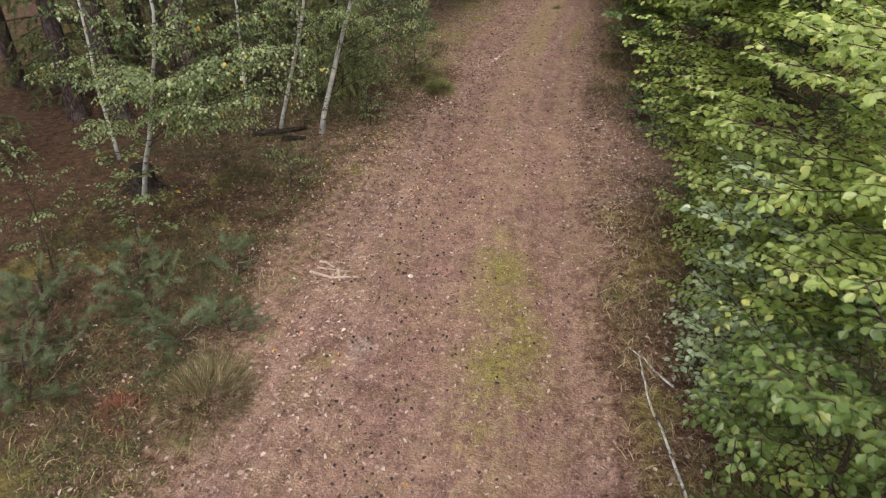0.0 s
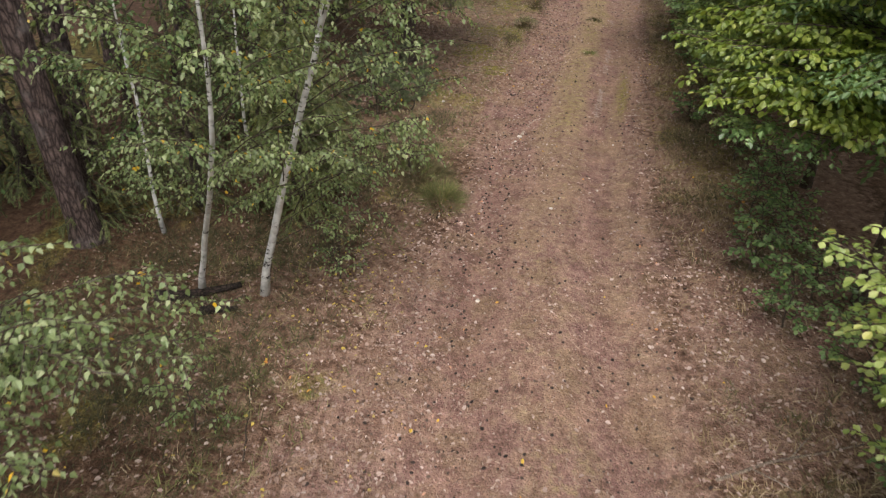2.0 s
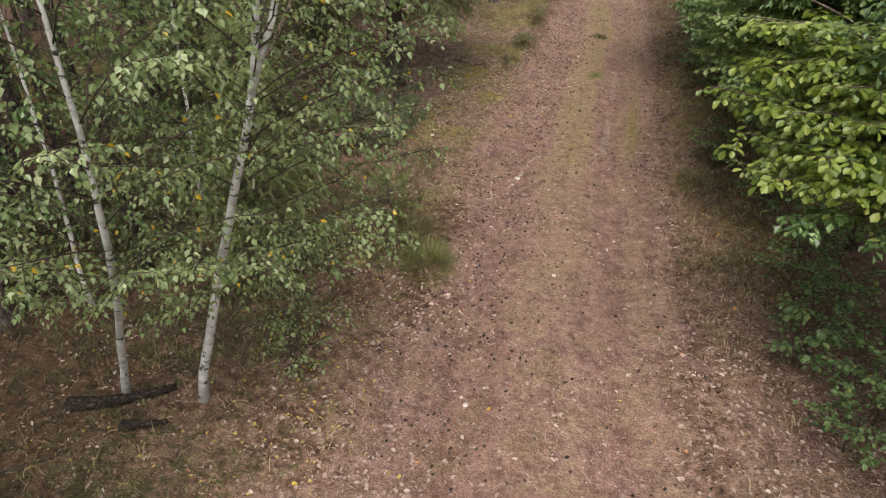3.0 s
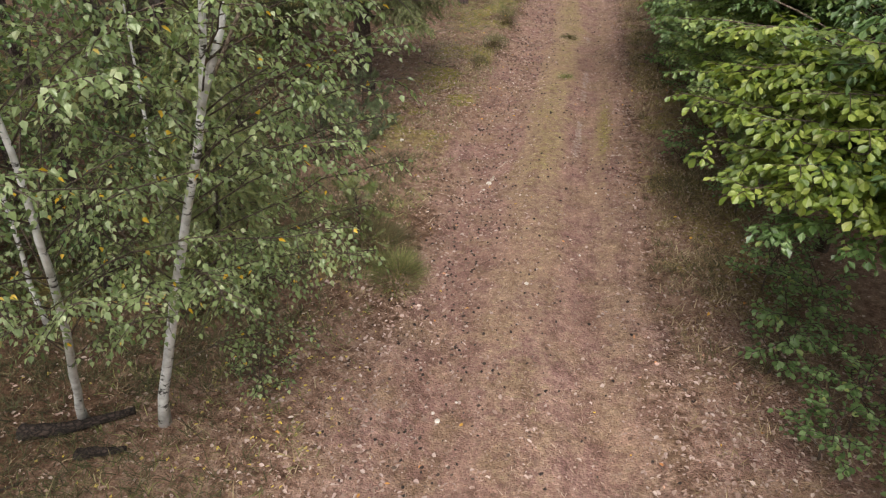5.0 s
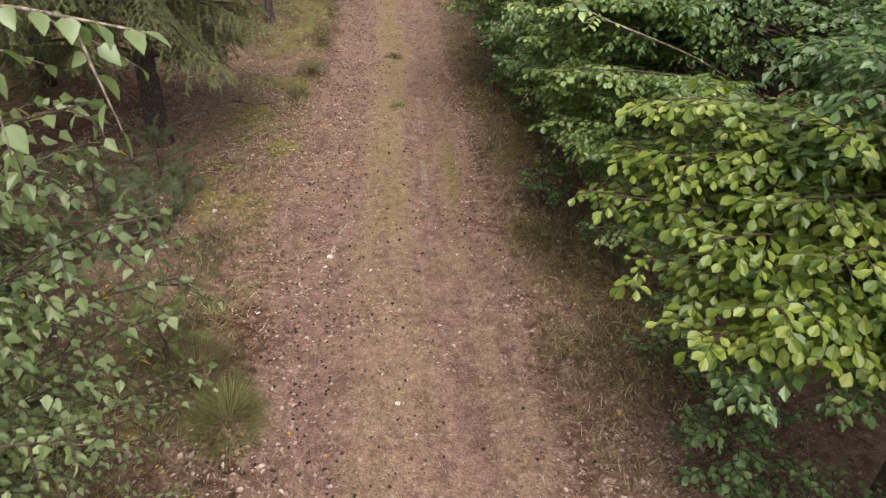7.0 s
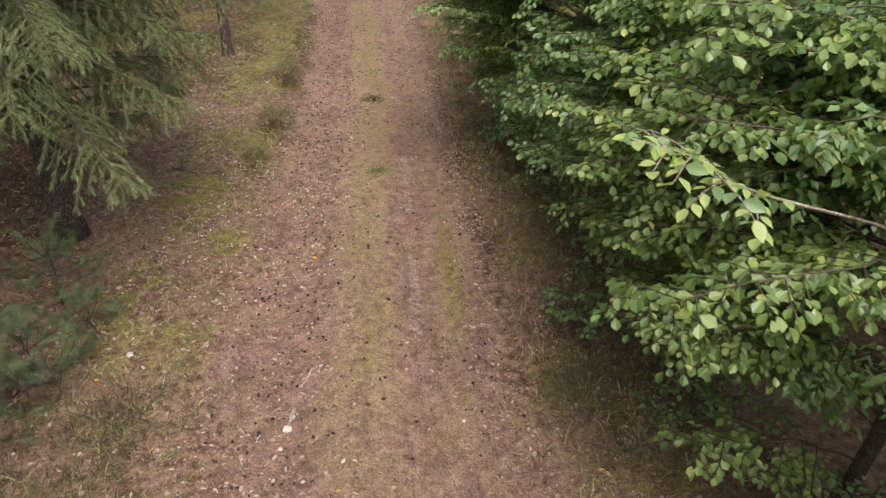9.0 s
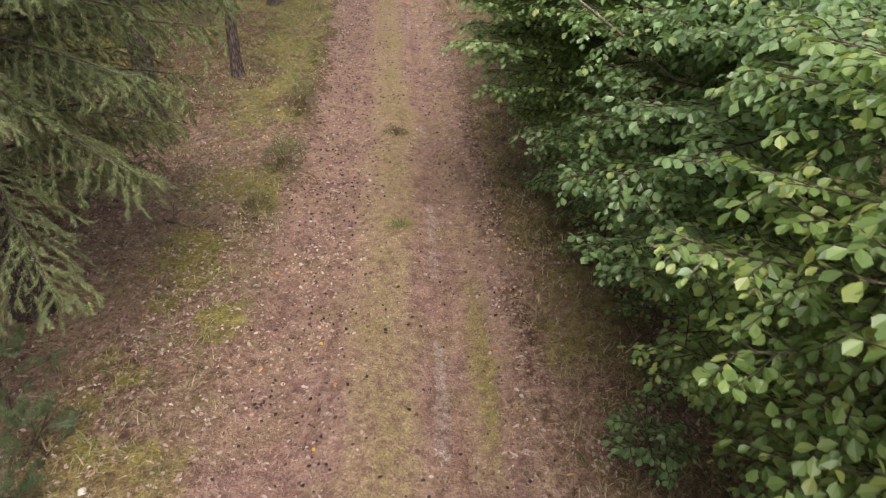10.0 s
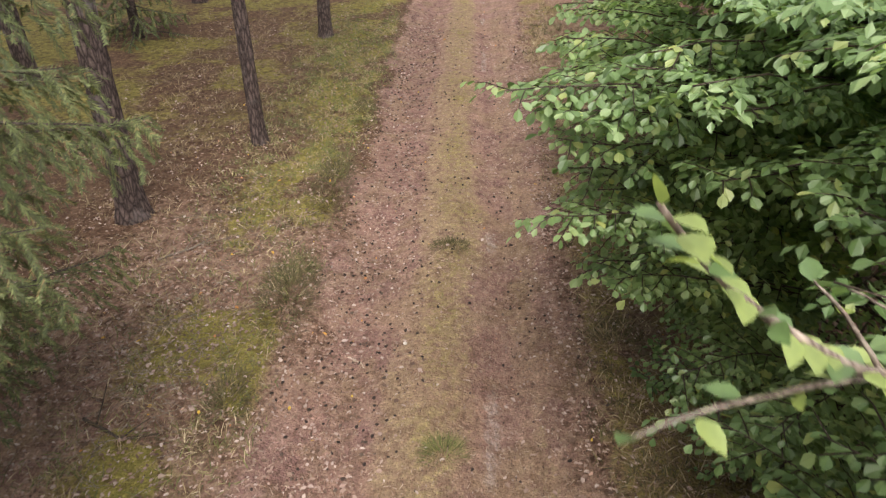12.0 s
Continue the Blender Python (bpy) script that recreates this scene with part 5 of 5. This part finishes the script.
def close_bough(tree, pts, side_twigs, seed, meshes, size=0.07, gap=0.05, start=0.45, hang=0.15):
    g = np.random.default_rng(seed)
    base = np.array(tree.location)
    pts = np.asarray(pts, float) - base
    t = np.linspace(0, 0.9999, 22)
    line = along(pts, t)[0]
    for _ in range(3):
        line[1:-1] = (line[:-2] + 2 * line[1:-1] + line[2:]) / 4
    wood = Wood()
    wood.stem(line, np.linspace(0.012, 0.003, 22), 7, 0.08, seed)
    rows = [(line, start)]
    for u, dx, dy, dz in side_twigs:
        p = along(line, np.array([u]))[0][0]
        tp = curve3(p, p + np.array([dx, dy, dz]) * 0.5 + UP * 0.03, p + np.array([dx, dy, dz]), 9, g, 0.006)
        wood.stem(tp, np.linspace(0.005, 0.002, 9), 5)
        rows.append((tp, 0.1))
    bough = part("near_bough", wood.mesh("near_bough", DEAD_WOOD), tree, "grey-brown bough reaching over the track")
    for row, start in rows:
        length = np.linalg.norm(np.diff(row, axis=0), axis=1).sum() * (1 - start)
        n = max(3, int(length / gap))
        u = np.linspace(start, 0.999, n)
        P, D = along(row, u)
        for k in range(n):
            s = unit(np.cross(D[k], UP)) * (1 if k % 2 else -1) * (0 if k == n - 1 else 1)
            y = unit(D[k] * 0.7 + s * 0.9 + g.normal(0, 0.25, 3) - UP * hang)
            x = unit(np.cross(y, UP + g.normal(0, 0.35, 3)))
            z = np.cross(x, y)
            leaf = part("leaf", meshes[0] if g.uniform() < 0.7 else meshes[1], bough)
            sc = size * g.uniform(0.65, 1.15)
            leaf.matrix_local = Matrix.Translation(P[k] + s * 0.008) @ Matrix(np.column_stack([x, y, z]).tolist()).to_4x4() @ Matrix.Scale(sc, 4)


GREEN_LEAVES, BIRCH_LEAVES = (LEAF_MESH, LEAF_MESH_DARK), (BIRCH_LEAF_MESH, BIRCH_LEAF_MESH)
close_bough(near_tree, [(2.75, 19.3, 2.3), (1.1, 19.8, 3.5), (0.52, 19.67, 3.91), (0.14, 19.38, 4.12), (-0.016, 19.32, 4.24), (-0.1, 19.32, 4.3), (-0.18, 19.29, 4.38), (-0.264, 19.21, 4.496)],
            [(0.43, -0.42, -0.2, 0.1), (0.4, -0.1, -0.22, 0.02), (0.36, -0.05, -0.2, 0.06), (0.33, -0.1, 0.2, 0.03), (0.45, -0.02, 0.16, 0.04), (0.3, -0.12, -0.25, 0.05), (0.26, 0.05, -0.3, 0.08), (0.3, 0.1, 0.3, 0.02)], 701, GREEN_LEAVES, 0.048, 0.07, 0.3)
close_bough(fresh_tree, [(2.7, 15.6, 2.6), (1.7, 15.2, 3.2), (0.53, 14.84, 3.67), (0.2, 14.75, 3.9), (-0.09, 14.7, 4.0)], [(0.5, -0.2, -0.35, 0.0), (0.58, -0.3, -0.25, 0.02), (0.66, 0.0, -0.35, -0.04), (0.74, -0.2, -0.25, 0.02), (0.6, 0.0, 0.35, 0.0), (0.72, -0.1, 0.3, 0.02), (0.82, -0.15, -0.18, 0.0), (0.84, -0.1, 0.22, 0.0)], 702, GREEN_LEAVES, 0.075, 0.042)
close_bough(fresh_tree, [(2.7, 15.9, 2.7), (1.5, 16.6, 3.1), (0.7, 16.85, 3.25), (0.3, 16.94, 3.3)], [(0.5, -0.2, -0.3, 0.0), (0.6, -0.25, -0.2, 0.03), (0.68, -0.05, -0.3, 0.0), (0.78, -0.2, -0.2, 0.03), (0.62, 0.0, 0.3, 0.0), (0.75, -0.15, 0.25, 0.02), (0.86, -0.15, -0.1, 0.02)], 703, GREEN_LEAVES, 0.07, 0.045)
close_bough(birch_by_track, [(-3.15, 11.15, 3.6), (-2.7, 11.15, 4.36), (-2.2, 11.2, 4.58), (-1.82, 11.18, 4.5)], [(0.45, 0.1, -0.25, -0.2), (0.55, 0.2, 0.25, -0.15), (0.65, 0.1, -0.2, -0.28), (0.75, 0.2, 0.18, -0.2), (0.85, 0.1, -0.12, -0.25), (0.6, 0.05, 0.05, -0.35), (0.38, -0.1, -0.3, -0.15), (0.5, 0.0, -0.35, 0.05)], 704, BIRCH_LEAVES, 0.068, 0.05, 0.4, 0.7)
fork = Wood()
fork.stem(np.array([(-3.29, 11.19, 3.38), (-3.12, 11.3, 3.85), (-2.98, 11.42, 4.4), (-2.92, 11.5, 5.2)]) - np.array(birch_by_track.location), (0.028, 0.024, 0.018, 0.008), 9, 0.05, 9)
part("fork", fork.mesh("fork", BIRCH_BARK), birch_by_track)

# ---- things on the ground ----
build_litter()
build_cones()
build_grass()
for x, y, rx, ry, h, n, mat in ((-0.43, 26.4, 0.24, 0.13, 0.16, 500, DARK_GRASS), (-0.53, 22.9, 0.15, 0.14, 0.2, 450, GREEN_GRASS), (-2.38, 25.3, 0.32, 0.95, 0.12, 4600, DARK_GRASS), (-2.25, 28.2, 0.28, 1.2, 0.12, 4200, DARK_GRASS),
                               (-2.62, 23.4, 0.22, 0.6, 0.11, 1800, DARK_GRASS), (-2.75, 14.35, 0.25, 0.4, 0.34, 1300, GREEN_GRASS), (-3.15, 14.9, 0.45, 0.5, 0.36, 1800, DARK_GRASS), (-3.35, 4.6, 0.45, 0.55, 0.25, 2200, DARK_GRASS), (-3.3, 4.65, 0.42, 0.5, 0.24, 900, DRY_GRASS),
                               (-0.85, 20.6, 0.05, 0.06, 0.06, 60, DARK_GRASS), (-2.1, 31.2, 0.22, 0.9, 0.12, 1800, DARK_GRASS), (1.3, 24.2, 0.3, 0.5, 0.12, 1600, DARK_GRASS), (1.15, 17.2, 0.3, 0.7, 0.17, 1500, DARK_GRASS)):
    grass_tuft("grass_tuft", ("small dark grass tuft on the crown of the track" if x > -1 else "dark bushy grass clump at the edge of the track"), x, y, rx, ry, h, n, mat, int(y * 10))
grass_tuft("dead_bracken", "withered red-brown bracken in the grass", -4.0, 4.25, 0.2, 0.18, 0.2, 350, RED_FERN, 91, "bracken")


def lying(name, label, category, line, r, material, seed, sides=7, fork=()):
    """A stick or log that lies on the ground along a line of plan points."""
    g = np.random.default_rng(seed)
    line = np.asarray(line, float)
    flat = np.column_stack([line, np.zeros(len(line))])
    p = along(flat, np.linspace(0, 0.9999, 12))[0]
    p[:, :2] += np.cumsum(g.normal(0, 0.008, (12, 2)), axis=0)
    p[:, 2] = ground_z(p[:, 0], p[:, 1]) + r * 0.7
    base = p[0].copy()
    wood = Wood()
    wood.stem(p - base, np.linspace(r, r * 0.45, 12), sides, 0.08, seed)
    for u, dx, dy in fork:
        a = along(p, np.array([u]))[0][0]
        b = a + np.array([dx, dy, 0.05])
        wood.stem(curve3(a, (a + b) / 2 + UP * 0.02, b, 5, g, 0.006) - base, np.linspace(r * 0.5, r * 0.2, 5), 5)
    ob = new(name, wood.mesh(name, material))
    ob.location = base
    return tagged(ob, label, category)


lying("fallen_log", "dark rotting log at the foot of two birches", "log", [(-5.65, 11.1), (-5.3, 11.2), (-4.75, 11.5)], 0.08, ROTTEN_WOOD, 1, 12)
lying("fallen_log", "short dark rotting log piece beside a birch", "log", [(-4.98, 10.95), (-4.62, 11.1)], 0.06, ROTTEN_WOOD, 2, 10)
lying("fallen_branch", "bent dark fallen branch in the grass", "branch", [(-6.9, 10.2), (-6.0, 10.0), (-5.3, 10.6)], 0.025, TWIG_BARK, 3, fork=((0.5, 0.5, 0.35), (0.7, 0.3, -0.3)))
for k, line in enumerate(([(-3.0, 7.28), (-2.72, 7.2)], [(-3.05, 7.0), (-2.75, 6.93), (-2.4, 7.02)], [(-2.72, 7.12), (-2.6, 6.86)], [(-3.0, 7.15), (-2.62, 7.12)], [(-2.55, 7.45), (-2.3, 7.6)], [(-3.0, 7.8), (-2.8, 7.6)])):
    lying("stick", "pale broken stick lying beside the track", "stick", line, 0.024 if k < 3 else 0.015, PALE_WOOD, 10 + k, 6)
lying("fallen_branch", "thin pale birch branch lying across the verge", "branch", [(0.6, 9.6), (1.1, 9.85), (2.0, 10.2)], 0.018, DEAD_WOOD, 20, fork=((0.3, 0.35, -0.25), (0.6, 0.25, 0.3)))
lying("fallen_branch", "long pale birch branch in the dry grass", "branch", [(1.42, 3.9), (1.3, 4.7), (1.12, 5.5), (1.08, 6.0)], 0.016, BIRCH_BARK, 21)
lying("fallen_branch", "short pale birch branch in the dry grass", "branch", [(1.4, 5.6), (1.15, 5.95), (0.95, 6.22)], 0.013, BIRCH_BARK, 22)
lying("fallen_branch", "broken white birch stick at the verge", "branch", [(1.5, 7.1), (1.75, 7.5)], 0.03, BIRCH_BARK, 23)
lying("stick", "pale weathered stick lying in the wheel rut", "stick", [(-1.6, 18.25), (-1.74, 18.0)], 0.014, PALE_WOOD, 24, 6)
lying("stick", "pale flat bark strip lying in the wheel rut", "stick", [(-1.78, 17.72), (-1.9, 17.38)], 0.022, PALE_WOOD, 25, 6)
lying("stick", "pale stick in the wheel rut", "stick", [(-1.55, 24.3), (-1.35, 24.1)], 0.012, PALE_WOOD, 26, 6)
lying("stick", "pale curved stick on the track", "stick", [(-2.6, 15.7), (-2.52, 16.0)], 0.008, PALE_WOOD, 27, 6)
lying("stick", "pale stick in the leaf litter", "stick", [(0.15, 18.7), (0.42, 18.68)], 0.009, PALE_WOOD, 28, 6)
lying("fallen_branch", "grey fallen branch on the mossy verge", "branch", [(-3.9, 23.25), (-3.5, 23.05), (-3.15, 23.1)], 0.02, TWIG_BARK, 29, fork=((0.2, -0.1, 0.5), (0.6, 0.2, 0.2)))
lying("fallen_branch", "pale dead branch on the mossy verge", "branch", [(-4.2, 26.0), (-3.85, 26.2), (-3.55, 26.65)], 0.016, DEAD_WOOD, 30, fork=((0.4, 0.1, 0.4), (0.6, 0.3, 0.05)))
lying("fallen_branch", "thin dead branch in the leaf litter", "branch", [(-3.95, 20.8), (-3.5, 20.6), (-3.0, 20.75)], 0.011, DEAD_WOOD, 31)
lying("fallen_branch", "thin dark branch on the verge", "branch", [(-3.6, 9.0), (-3.9, 9.9)], 0.01, TWIG_BARK, 32)


def stump(x, y):
    g = np.random.default_rng(5)
    root = thing("tree_stump", "old dark rotting stump with mossy sides", "stump", on_ground(x, y))
    w = Wood()
    w.stem([(0, 0, -0.1), (0, 0, 0.02), (0.01, 0, 0.15), (0.02, 0.01, 0.32), (0.02, 0.01, 0.4)], (0.3, 0.25, 0.2, 0.18, 0.16), 18, 0.09, 5)
    part("bole", w.mesh("bole", ROTTEN_WOOD), root)
    for k in range(5):
        t = k * 1.26 + g.uniform(0, 0.4)
        r = Wood()
        r.stem([(0.12 * math.cos(t), 0.12 * math.sin(t), 0.12), (0.25 * math.cos(t), 0.25 * math.sin(t), 0.04), (0.42 * math.cos(t), 0.42 * math.sin(t), -0.05)], (0.08, 0.06, 0.025), 7, 0.08, k)
        part("root", r.mesh("root", ROTTEN_WOOD), root)


stump(-6.45, 8.75)


def stone(x, y, s, seed):
    g = np.random.default_rng(seed)
    bm = bmesh.new()
    bmesh.ops.create_icosphere(bm, subdivisions=2, radius=1)
    for v in bm.verts:
        v.co = v.co * s * (1 + 0.3 * (noise.noise(v.co * 1.3 + Vector((seed, 0, 0)))))
        v.co.z *= 0.55
    me = bpy.data.meshes.new("stone")
    bm.to_mesh(me)
    bm.free()
    me.materials.append(STONE)
    ob = new("stone", me)
    ob.matrix_world = Matrix.Translation(on_ground(x, y, s * 0.3)) @ pose(0, 0, 0, 0, 0, g.uniform(0, 360))
    tagged(ob, "small pale stone on the sandy track", "stone", "stones on the track")


for k, (x, y, s) in enumerate(((-1.1, 14.42, 0.028), (-1.88, 12.05, 0.03), (-1.84, 17.45, 0.045), (-1.8, 17.62, 0.03), (-1.9, 17.2, 0.025), (-1.94, 12.15, 0.018), (-1.72, 12.3, 0.015), (-1.76, 7.25, 0.035), (-0.95, 14.0, 0.016), (-0.4, 15.4, 0.02), (-0.95, 24.4, 0.025), (-2.9, 24.6, 0.02), (-3.53, 18.57, 0.04), (-0.1, 17.3, 0.02))):
    stone(x, y, s, 40 + k)


def brushwood():
    """Fine grey twigs lying thick on the verge."""
    g = np.random.default_rng(15)
    wood = Wood()
    for k in range(420):
        u = g.normal(0, 1, 2)
        x, y = ((-3.55 + 0.4 * u[0], 23.9 + 0.75 * u[1]) if k % 2 else (-3.3 + 0.5 * u[0], 26.8 + 1.6 * u[1]))
        t, n = g.uniform(0, 3.14), g.uniform(0.1, 0.4)
        px, py = x + np.array([-1, 0, 1]) * n / 2 * math.cos(t), y + np.array([-1, 0.12, 1]) * n / 2 * math.sin(t)
        wood.stem(np.column_stack([px, py, ground_z(px, py) + 0.012 + g.uniform(0, 0.02, 3)]), (0.004, 0.0035, 0.002), 3, caps=False)
    tagged(new("brushwood", wood.mesh("brushwood", DEAD_WOOD)), "fine grey dead twigs lying thick on the mossy verge", "twigs", kind="stuff")


brushwood()
